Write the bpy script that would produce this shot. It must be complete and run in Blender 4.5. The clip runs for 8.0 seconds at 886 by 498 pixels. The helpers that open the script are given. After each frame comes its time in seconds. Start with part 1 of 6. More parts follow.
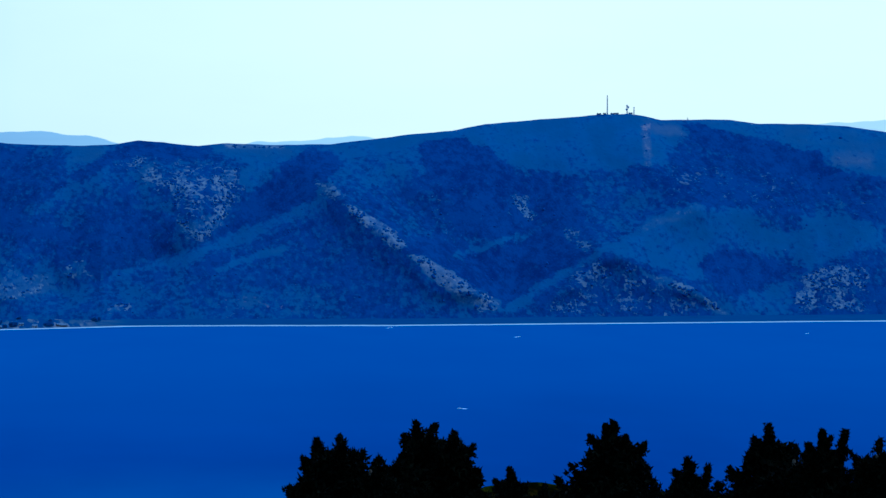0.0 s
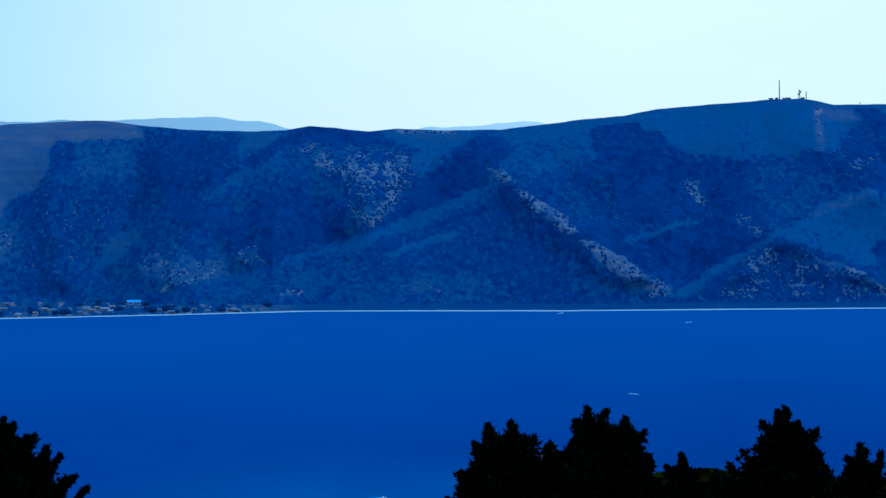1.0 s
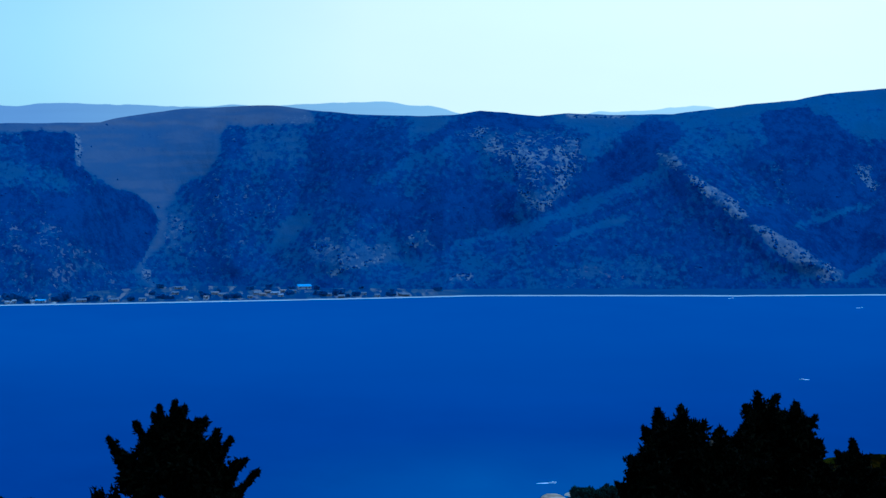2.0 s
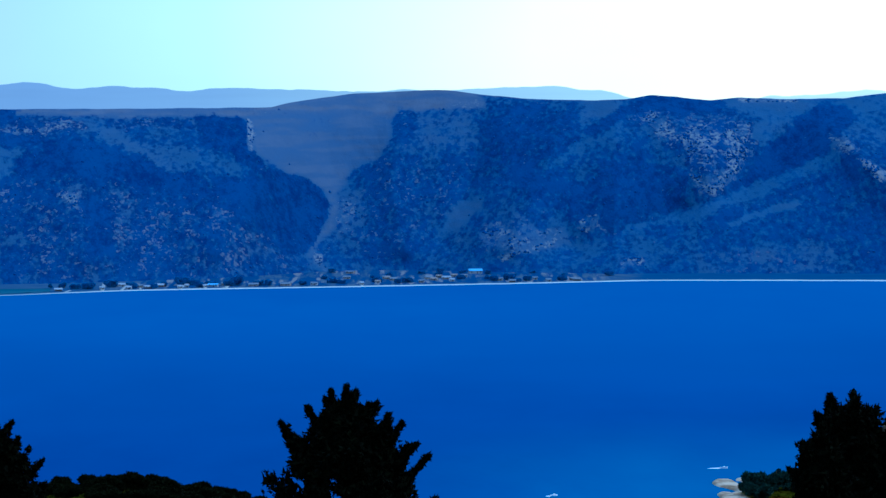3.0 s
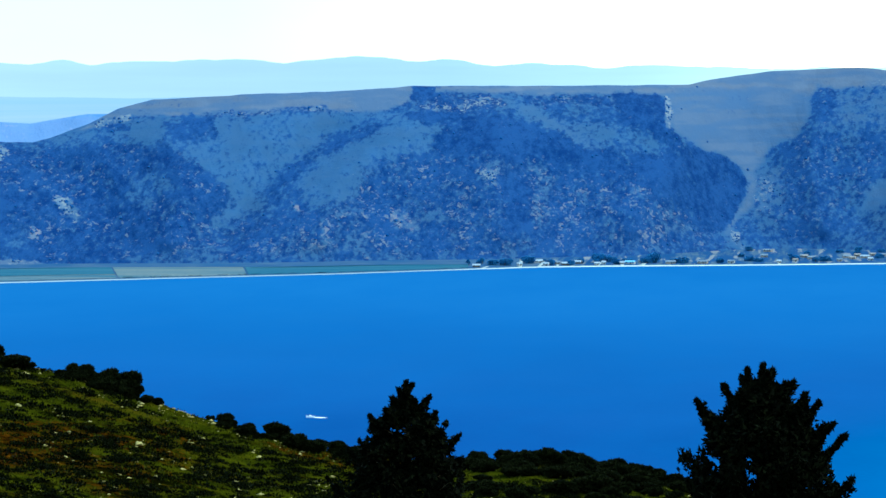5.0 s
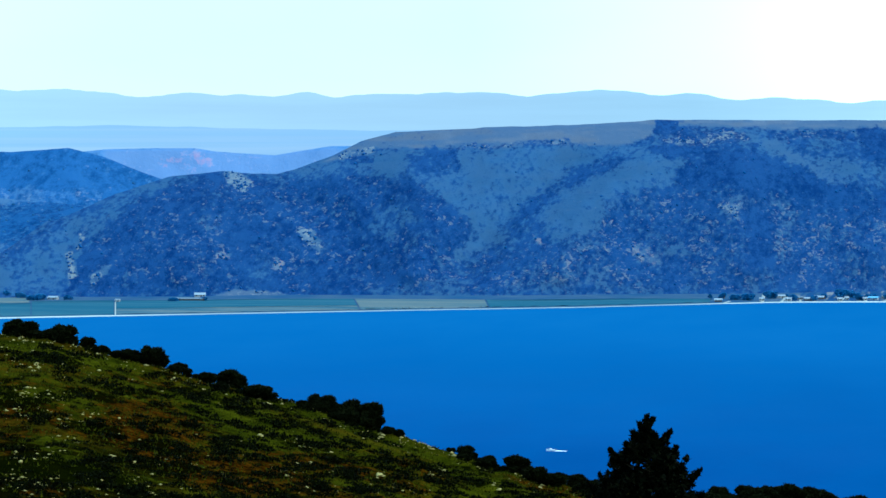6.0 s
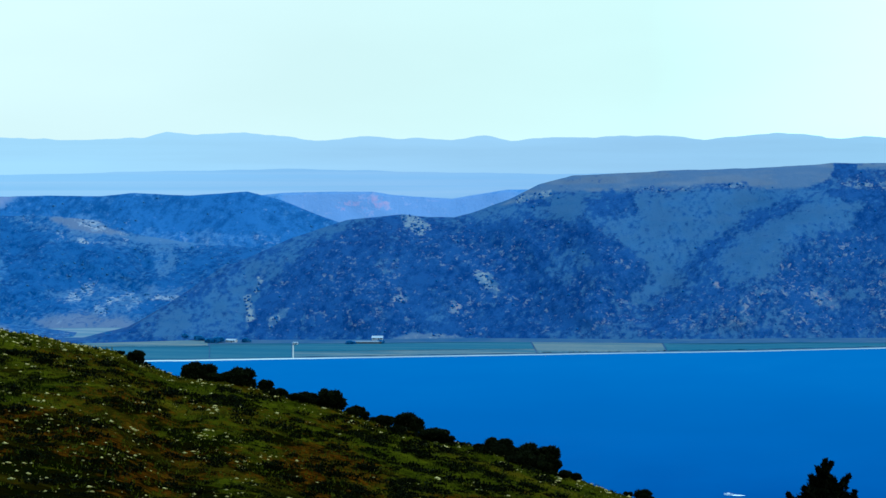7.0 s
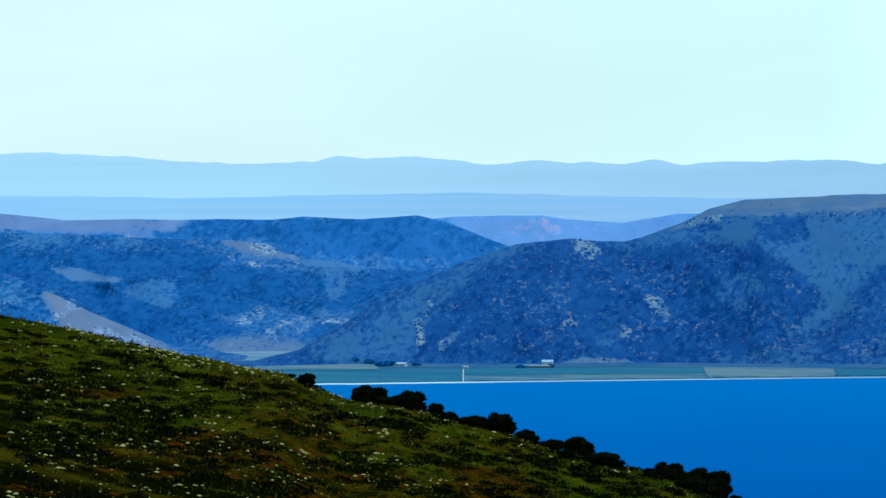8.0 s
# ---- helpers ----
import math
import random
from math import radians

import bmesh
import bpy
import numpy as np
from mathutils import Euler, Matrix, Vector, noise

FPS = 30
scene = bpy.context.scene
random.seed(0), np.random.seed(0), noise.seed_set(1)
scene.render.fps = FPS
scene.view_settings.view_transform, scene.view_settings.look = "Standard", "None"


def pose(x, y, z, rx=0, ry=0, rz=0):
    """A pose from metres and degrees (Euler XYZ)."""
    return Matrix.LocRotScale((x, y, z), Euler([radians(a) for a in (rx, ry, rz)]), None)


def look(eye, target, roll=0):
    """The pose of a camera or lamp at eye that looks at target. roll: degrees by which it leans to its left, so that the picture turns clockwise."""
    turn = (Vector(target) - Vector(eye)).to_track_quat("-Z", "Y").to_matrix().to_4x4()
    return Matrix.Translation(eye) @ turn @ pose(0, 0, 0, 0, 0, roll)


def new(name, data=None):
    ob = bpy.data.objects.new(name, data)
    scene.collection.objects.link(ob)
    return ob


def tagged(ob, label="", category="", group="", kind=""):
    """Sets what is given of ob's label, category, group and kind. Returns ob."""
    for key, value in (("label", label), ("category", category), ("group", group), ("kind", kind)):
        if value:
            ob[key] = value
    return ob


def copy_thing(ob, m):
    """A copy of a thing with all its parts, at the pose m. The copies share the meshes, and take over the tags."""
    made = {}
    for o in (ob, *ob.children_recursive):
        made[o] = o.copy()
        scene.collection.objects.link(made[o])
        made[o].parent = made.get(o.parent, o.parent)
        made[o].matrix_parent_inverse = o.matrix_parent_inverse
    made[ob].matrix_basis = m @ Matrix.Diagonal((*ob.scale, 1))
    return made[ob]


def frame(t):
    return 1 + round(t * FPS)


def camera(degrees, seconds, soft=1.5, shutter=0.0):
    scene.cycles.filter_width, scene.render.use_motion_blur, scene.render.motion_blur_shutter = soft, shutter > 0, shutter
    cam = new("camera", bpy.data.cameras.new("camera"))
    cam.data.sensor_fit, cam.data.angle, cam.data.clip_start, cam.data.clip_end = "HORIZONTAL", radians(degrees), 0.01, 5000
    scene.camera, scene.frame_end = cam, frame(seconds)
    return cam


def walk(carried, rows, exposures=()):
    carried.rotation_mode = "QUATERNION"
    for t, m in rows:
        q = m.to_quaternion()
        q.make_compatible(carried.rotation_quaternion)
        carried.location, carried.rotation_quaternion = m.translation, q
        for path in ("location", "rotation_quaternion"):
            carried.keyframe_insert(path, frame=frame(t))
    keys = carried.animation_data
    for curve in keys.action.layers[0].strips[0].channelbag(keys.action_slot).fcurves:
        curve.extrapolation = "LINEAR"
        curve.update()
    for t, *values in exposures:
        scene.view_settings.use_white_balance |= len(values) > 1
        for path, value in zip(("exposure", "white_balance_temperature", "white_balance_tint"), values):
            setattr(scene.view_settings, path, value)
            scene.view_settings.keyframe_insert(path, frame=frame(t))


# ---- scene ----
EYE = Vector((0.0, 0.0, 160.0))
TURN = [  # seconds, bearing to the left of the view's middle line, pitch, lean
    (0.0, -9.515, -1.581, -0.294),
    (0.5, -8.155, -1.683, -0.332),
    (1.0, -6.795, -1.799, -0.375),
    (1.5, -5.441, -1.914, -0.376),
    (3.0, -1.375, -2.251, -0.467),
    (3.5, 0.000, -2.363, -0.518),
    (4.0, 1.392, -2.457, -0.532),
    (4.2, 2.076, -2.496, -0.555),
    (5.3, 6.392, -2.542, -0.287),
    (5.5, 7.108, -2.449, -0.289),
    (6.0, 9.089, -2.024, -0.038),
    (6.5, 10.629, -1.642, -0.103),
    (7.0, 11.902, -1.332, -0.073),
    (7.5, 13.176, -1.099, -0.027),
    (8.0, 14.606, -0.950, -0.000),
]
cam = camera(14.0, 8.0, soft=1.5)
walk(
    cam,
    [(t, pose(*EYE, 90 + p, 0, y) @ pose(0, 0, 0, 0, 0, r)) for t, y, p, r in TURN],
    exposures=[(0.0, -1.12, 3780, 14), (1.0, -1.18, 3850, 13), (1.7, -1.13, 3850, 13), (3.0, -0.65, 4100, 11), (3.4, 0.08, 5000, -4), (4.2, 0.46, 5280, -5), (5.3, 0.42, 5250, -5), (6.5, 0.05, 4950, -4), (8.0, 0.0, 4950, -4)],
)

# ---- sky and sun ----
SUN_BEARING, SUN_HEIGHT = -104.0, 52.0
world = bpy.data.worlds.new("sky")
scene.world = world
world.use_nodes = True
wn, wl = world.node_tree.nodes, world.node_tree.links
sky = wn.new("ShaderNodeTexSky")
sky.sky_type = "NISHITA"
sky.sun_disc = False
sky.sun_elevation = radians(SUN_HEIGHT)
sky.sun_rotation = radians(-SUN_BEARING)
sky.altitude = 2600
sky.air_density, sky.dust_density, sky.ozone_density = 0.75, 0.1, 5.0
SKY_STRENGTH = 0.21
wn["Background"].inputs["Strength"].default_value = SKY_STRENGTH
thin = wn.new("ShaderNodeTexNoise")  # faint high cloud
thin.inputs["Scale"].default_value, thin.inputs["Detail"].default_value = 5.0, 6
spot = wn.new("ShaderNodeMapping")
spot.inputs["Scale"].default_value = (1, 1, 3.5)
wl.new(wn.new("ShaderNodeTexCoord").outputs["Generated"], spot.inputs[0])
wl.new(spot.outputs[0], thin.inputs["Vector"])
veil = wn.new("ShaderNodeMapRange")
for key, v in (("From Min", 0.45), ("From Max", 0.75), ("To Min", 0.62), ("To Max", 0.78)):
    veil.inputs[key].default_value = v
wl.new(thin.outputs["Fac"], veil.inputs["Value"])
cloud = wn.new("ShaderNodeMix")
cloud.data_type = "RGBA"
cloud.inputs[7].default_value = (4.4, 6.2, 7.4, 1)
wl.new(veil.outputs[0], cloud.inputs[0])
wl.new(sky.outputs[0], cloud.inputs[6])
sheet = wn.new("ShaderNodeSeparateXYZ")
wl.new(spot.inputs[0].links[0].from_socket, sheet.inputs[0])
side = wn.new("ShaderNodeMapRange")  # the bright haze along the horizon thickens towards the sun's side
for key, v in (("From Min", -0.30), ("From Max", 0.20), ("To Min", 0.0), ("To Max", 1.0)):
    side.inputs[key].default_value = v
wl.new(sheet.outputs[0], side.inputs["Value"])
haze = wn.new("ShaderNodeValToRGB")
HAZE = ((0.0, (0.43, 0.44, 0.37)), (0.30, (0.41, 0.45, 0.365)), (0.43, (0.50, 0.61, 0.45)), (0.52, (0.60, 0.71, 0.46)), (0.60, (0.78, 0.80, 0.48)), (0.70, (1.02, 0.90, 0.48)), (0.94, (1.18, 1.00, 0.50)))
stops = haze.color_ramp.elements
while len(stops) < len(HAZE):
    stops.new(0.5)
for q, (p, c) in zip(stops, HAZE):
    q.position, q.color = p, (*c, 1)
wl.new(side.outputs[0], haze.inputs[0])
wisps = wn.new("ShaderNodeMapRange")
for key, v in (("From Min", 0.3), ("From Max", 0.7), ("To Min", 9.5), ("To Max", 10.5)):
    wisps.inputs[key].default_value = v
wl.new(thin.outputs["Fac"], wisps.inputs["Value"])
glow = wn.new("ShaderNodeVectorMath")
glow.operation = "SCALE"
wl.new(haze.outputs[0], glow.inputs[0])
wl.new(wisps.outputs[0], glow.inputs["Scale"])
height = wn.new("ShaderNodeMapRange")
height.interpolation_type = "SMOOTHSTEP"
for key, v in (("From Min", 0.09), ("From Max", 0.32), ("To Min", 0.0), ("To Max", 1.0)):
    height.inputs[key].default_value = v
wl.new(sheet.outputs[2], height.inputs["Value"])
dome = wn.new("ShaderNodeMix")
dome.data_type = "RGBA"
wl.new(height.outputs[0], dome.inputs[0])
wl.new(glow.outputs[0], dome.inputs[6])
wl.new(cloud.outputs[2], dome.inputs[7])
wl.new(dome.outputs[2], wn["Background"].inputs["Color"])
sun_dir = Vector((-math.sin(radians(SUN_BEARING)) * math.cos(radians(SUN_HEIGHT)), math.cos(radians(SUN_BEARING)) * math.cos(radians(SUN_HEIGHT)), math.sin(radians(SUN_HEIGHT))))
sun = new("sun", bpy.data.lights.new("sun", "SUN"))
sun.data.energy, sun.data.angle, sun.data.color = 2.2, radians(0.5), (1.0, 0.93, 0.82)
sun.matrix_world = look(sun_dir * 300, (0, 0, 0))


# ---- small tools ----
def hash2(ix, iy, seed):
    h = (ix.astype(np.int64) * 374761393 + iy.astype(np.int64) * 668265263 + seed * 2147483647) & 0xFFFFFFFF
    h = ((h ^ (h >> 13)) * 1274126177) & 0xFFFFFFFF
    return ((h ^ (h >> 16)) & 0xFFFFFF) / float(0xFFFFFF)


def vnoise(x, y, seed=0):
    """Smooth noise, 0 to 1."""
    x, y = np.broadcast_arrays(np.asarray(x, float), np.asarray(y, float))
    ix, iy = np.floor(x), np.floor(y)
    fx, fy = x - ix, y - iy
    fx, fy = fx * fx * (3 - 2 * fx), fy * fy * (3 - 2 * fy)
    a, b = hash2(ix, iy, seed), hash2(ix + 1, iy, seed)
    c, d = hash2(ix, iy + 1, seed), hash2(ix + 1, iy + 1, seed)
    return (a * (1 - fx) + b * fx) * (1 - fy) + (c * (1 - fx) + d * fx) * fy


def fbm(x, y, seed=0, octaves=4):
    total, amp, norm = 0.0, 1.0, 0.0
    for i in range(octaves):
        total = total + amp * vnoise(np.asarray(x) * 2**i + 17.3 * i, np.asarray(y) * 2**i - 9.1 * i, seed + i)
        norm, amp = norm + amp, amp * 0.5
    return total / norm


def step(lo, hi, v):
    t = np.clip((v - lo) / (hi - lo), 0, 1)
    return t * t * (3 - 2 * t)


def curve_of(pairs, smooth=0.0):
    """A smooth function through (bearing, value) pairs."""
    p = sorted(pairs)
    xs, ys = np.array([q[0] for q in p]), np.array([q[1] for q in p])
    if not smooth:
        return lambda a: np.interp(a, xs, ys)
    grid = np.arange(xs[0], xs[-1], 0.05)
    k = np.exp(-0.5 * (np.arange(-60, 61) * 0.05 / smooth) ** 2)
    even = np.convolve(np.pad(np.interp(grid, xs, ys), 60, mode="edge"), k / k.sum(), mode="valid")
    return lambda a: np.interp(a, grid, even)


def inside(poly, a, e, soft):
    """1 inside the outline, 0 outside, with an edge that is soft degrees wide."""
    a, e = np.asarray(a, float), np.asarray(e, float)
    near, odd = np.full(a.shape, 9.0), np.zeros(a.shape, bool)
    for (x0, y0), (x1, y1) in zip(poly, poly[1:] + poly[:1]):
        dx, dy = x1 - x0, y1 - y0
        t = np.clip(((a - x0) * dx + (e - y0) * dy) / (dx * dx + dy * dy + 1e-12), 0, 1)
        near = np.minimum(near, np.hypot(a - x0 - t * dx, e - y0 - t * dy))
        if abs(dy) > 1e-9:
            odd ^= ((y0 > e) != (y1 > e)) & (a < dx * (e - y0) / dy + x0)
    return step(-soft, soft, np.where(odd, near, -near))


def along(line, a, e):
    """Degrees from a line of (bearing, height angle) points."""
    near = np.full(np.shape(a), 99.0)
    for (x0, y0), (x1, y1) in zip(line, line[1:]):
        dx, dy = x1 - x0, y1 - y0
        t = np.clip(((a - x0) * dx + (e - y0) * dy) / (dx * dx + dy * dy + 1e-12), 0, 1)
        near = np.minimum(near, np.hypot(a - x0 - t * dx, e - y0 - t * dy))
    return near


def polar(bearing, r, z):
    b = np.radians(bearing)
    return np.stack(np.broadcast_arrays(-np.sin(b) * r, np.cos(b) * r, z), -1)


def mesh_of(name, verts, faces, material, smooth=False):
    me = bpy.data.meshes.new(name)
    verts, faces = np.asarray(verts, np.float32), np.asarray(faces, np.int32)
    n, k = faces.shape
    me.vertices.add(len(verts))
    me.vertices.foreach_set("co", verts.ravel())
    me.loops.add(n * k)
    me.loops.foreach_set("vertex_index", faces.ravel())
    me.polygons.add(n)
    me.polygons.foreach_set("loop_start", np.arange(0, n * k, k, dtype=np.int32))
    me.update(calc_edges=True)
    if smooth:
        me.polygons.foreach_set("use_smooth", np.ones(n, bool))
    if material:
        me.materials.append(material)
    return me


def grid_faces(rows, cols, wrap=False):
    i = np.arange(rows - 1)[:, None] * cols
    j = np.arange(cols if wrap else cols - 1)[None, :]
    k = (j + 1) % cols
    return np.stack([i + j, i + k, i + cols + k, i + cols + j], -1).reshape(-1, 4)


def put_attribute(me, name, values):
    at = me.attributes.new(name, "FLOAT", "POINT")
    at.data.foreach_set("value", np.asarray(values, np.float32).ravel())


def part(name, bm, material, parent, label="", at=None):
    """Links a bmesh or a mesh as one object under a thing or a part."""
    if isinstance(bm, bmesh.types.BMesh):
        me = bpy.data.meshes.new(name)
        bm.normal_update()
        bm.to_mesh(me)
        bm.free()
    else:
        me = bm
    if material and not me.materials:
        me.materials.append(material)
    ob = new(name, me)
    ob.parent = parent
    if at is not None:
        ob.matrix_basis = at
    return tagged(ob, label)


def thing(name, place, label, category, group="", turn=0.0, kind=""):
    ob = new(name)
    ob.empty_display_size = 0.3
    ob.matrix_basis = pose(place[0], place[1], place[2], 0, 0, turn)
    return tagged(ob, label, category, group, kind)


# ---- materials ----
def material(name, rough=0.9, spec=0.2, metal=0.0):
    m = bpy.data.materials.new(name)
    m.use_nodes = True
    n = m.node_tree.nodes
    b = n["Principled BSDF"]
    b.inputs["Roughness"].default_value = rough
    b.inputs["Specular IOR Level"].default_value = spec
    b.inputs["Metallic"].default_value = metal
    return m, n, m.node_tree.links, b


def noise_node(n, l, scale, detail=4, rough=0.55, coords="Object", stretch=None, twist=0.0):
    tc = n.new("ShaderNodeTexCoord")
    t = n.new("ShaderNodeTexNoise")
    t.inputs["Scale"].default_value = scale
    t.inputs["Detail"].default_value = detail
    t.inputs["Roughness"].default_value, t.inputs["Distortion"].default_value = rough, twist
    if stretch:
        mp = n.new("ShaderNodeMapping")
        mp.inputs["Scale"].default_value = stretch
        l.new(tc.outputs[coords], mp.inputs[0])
        l.new(mp.outputs[0], t.inputs["Vector"])
    else:
        l.new(tc.outputs[coords], t.inputs["Vector"])
    return t.outputs["Fac"]


def ramp(n, l, fac, stops):
    r = n.new("ShaderNodeValToRGB")
    e = r.color_ramp.elements
    while len(e) < len(stops):
        e.new(0.5)
    for q, (p, c) in zip(e, stops):
        q.position, q.color = p, (*c, 1)
    l.new(fac, r.inputs[0])
    return r.outputs[0]


def value_ramp(n, l, fac, lo, hi, a=0.0, b=1.0):
    r = n.new("ShaderNodeMapRange")
    r.interpolation_type = "SMOOTHSTEP"
    for key, v in (("From Min", lo), ("From Max", hi), ("To Min", a), ("To Max", b)):
        r.inputs[key].default_value = v
    l.new(fac, r.inputs["Value"])
    return r.outputs["Result"]


def mix(n, l, fac, a, b, mode="MIX"):
    m = n.new("ShaderNodeMix")
    m.data_type, m.blend_type = "RGBA", mode
    for key, v in ((0, fac), (6, a), (7, b)):
        if isinstance(v, (int, float)):
            m.inputs[key].default_value = v
        elif isinstance(v, tuple):
            m.inputs[key].default_value = (*v, 1)
        else:
            l.new(v, m.inputs[key])
    return m.outputs[2]


def arith(n, l, op, a, b):
    m = n.new("ShaderNodeMath")
    m.operation = op
    for i, v in enumerate((a, b)):
        if isinstance(v, (int, float)):
            m.inputs[i].default_value = v
        else:
            l.new(v, m.inputs[i])
    return m.outputs[0]


def bump(n, l, b, height, strength, distance):
    k = n.new("ShaderNodeBump")
    k.inputs["Strength"].default_value = strength
    k.inputs["Distance"].default_value = distance
    l.new(height, k.inputs["Height"])
    l.new(k.outputs[0], b.inputs["Normal"])


def attribute(n, name):
    a = n.new("ShaderNodeAttribute")
    a.attribute_name = name
    return a.outputs["Fac"]


def plain(name, colour, rough=0.8, spec=0.2, vary=0.25, scale=3.0, metal=0.0):
    """A surface of one colour with uneven tone at two scales."""
    m, n, l, b = material(name, rough, spec, metal)
    f = arith(n, l, "ADD", arith(n, l, "MULTIPLY", noise_node(n, l, scale), 0.6), arith(n, l, "MULTIPLY", noise_node(n, l, scale * 9), 0.4))
    lo, hi = tuple(c * (1 - vary) for c in colour), tuple(min(1, c * (1 + vary)) for c in colour)
    l.new(ramp(n, l, f, [(0.35, lo), (0.65, hi)]), b.inputs["Base Color"])
    return m


def foliage(name, dark, light, rough=0.75):
    m, n, l, b = material(name, rough, 0.02)
    g = n.new("ShaderNodeNewGeometry")
    f = arith(n, l, "ADD", arith(n, l, "MULTIPLY", g.outputs["Random Per Island"], 0.6), arith(n, l, "MULTIPLY", noise_node(n, l, 0.9), 0.4))
    l.new(ramp(n, l, f, [(0.2, dark), (0.85, light)]), b.inputs["Base Color"])
    return m


def hill_material(name, scrub, olive, dry, pale, red, size):
    """Sage slope: clumps of scrub over grass, with dry grass, pale soil and red soil where the landform's fields say so."""
    m, n, l, b = material(name, 0.95, 0.05)
    lie = (1, 0.45, 0.85)  # the slope is steep: clumps run up it
    grain, clump, stand = noise_node(n, l, 0.50 / size, 2, 0.5, stretch=lie), noise_node(n, l, 0.20 / size, 3, 0.6, stretch=lie), noise_node(n, l, 0.035 / size, 4, 0.55, stretch=lie)
    centred = lambda f, k: arith(n, l, "MULTIPLY", arith(n, l, "SUBTRACT", f, 0.5), k)
    total = lambda *fs: fs[0] if len(fs) == 1 else arith(n, l, "ADD", fs[0], total(*fs[1:]))
    grass = mix(n, l, value_ramp(n, l, stand, 0.3, 0.7), tuple(c * 0.90 for c in olive), tuple(c * 1.12 for c in olive))
    grass = mix(n, l, attribute(n, "dry"), grass, mix(n, l, value_ramp(n, l, stand, 0.35, 0.65), dry, tuple(c * 0.84 for c in dry)))
    tone = total(arith(n, l, "MULTIPLY", grain, 0.2), arith(n, l, "MULTIPLY", stand, 0.35), arith(n, l, "MULTIPLY", noise_node(n, l, 0.13 / size, 4, 0.62, stretch=lie), 0.45))
    wood = mix(n, l, value_ramp(n, l, tone, 0.40, 0.58), tuple(c * 0.72 for c in scrub), tuple(0.66 * c + 0.34 * o for c, o in zip(scrub, olive)))
    thick = total(arith(n, l, "MULTIPLY", attribute(n, "cover"), 0.72), centred(clump, 1.2), centred(stand, 0.8), centred(grain, 0.3))
    col = mix(n, l, value_ramp(n, l, thick, 0.20, 0.56), grass, wood)
    fleck = noise_node(n, l, 0.25 / size, 4, 0.62, stretch=(0.9, 0.5, 1.0), twist=0.7)
    speck = total(arith(n, l, "MULTIPLY", fleck, 0.85), arith(n, l, "MULTIPLY", grain, 0.15), arith(n, l, "MULTIPLY", attribute(n, "bare"), 0.28))
    soil = mix(n, l, attribute(n, "red"), pale, red)
    soil = mix(n, l, value_ramp(n, l, clump, 0.35, 0.62), tuple(0.65 * o + 0.35 * p for o, p in zip(olive, pale)), soil)
    col = mix(n, l, arith(n, l, "MULTIPLY", value_ramp(n, l, speck, 0.64, 0.735), value_ramp(n, l, attribute(n, "bare"), 0.2, 0.9, 0.42, 0.95)), col, soil)
    l.new(col, b.inputs["Base Color"])
    bump(n, l, b, total(clump, arith(n, l, "MULTIPLY", grain, 0.4)), 0.25, 3.0 * size)
    return m


# the blue haze of the distance is mixed into these hill base colours
HAZY_SCRUB, HAZY_OLIVE, HAZY_DRY, HAZY_PALE, HAZY_RED = (0.0092, 0.0392, 0.160), (0.036, 0.093, 0.200), (0.112, 0.141, 0.203), (0.202, 0.228, 0.250), (0.230, 0.165, 0.205)
hill_mat = hill_material("hazed_sage_hillside", HAZY_SCRUB, HAZY_OLIVE, HAZY_DRY, HAZY_PALE, HAZY_RED, 1.0)
valley_mat = hill_material("hazed_valley_hillside", (0.010, 0.054, 0.190), (0.046, 0.126, 0.264), (0.125, 0.145, 0.215), (0.27, 0.295, 0.335), (0.23, 0.19, 0.26), 0.9)
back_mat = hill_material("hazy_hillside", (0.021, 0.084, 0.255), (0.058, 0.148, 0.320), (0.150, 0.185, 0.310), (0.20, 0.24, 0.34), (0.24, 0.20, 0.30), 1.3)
distant_mat = hill_material("hazed_distant_hillside", (0.085, 0.19, 0.40), (0.12, 0.23, 0.44), (0.17, 0.25, 0.44), (0.22, 0.29, 0.46), (0.30, 0.24, 0.38), 1.4)
# far scrub, with haze painted in as a lighter, bluer base colour
valley_scrub = foliage("hazed_valley_juniper", (0.030, 0.088, 0.205), (0.046, 0.120, 0.255))
scrub_mat = foliage("hazed_juniper_scrub", (0.013, 0.058, 0.190), (0.022, 0.080, 0.235))


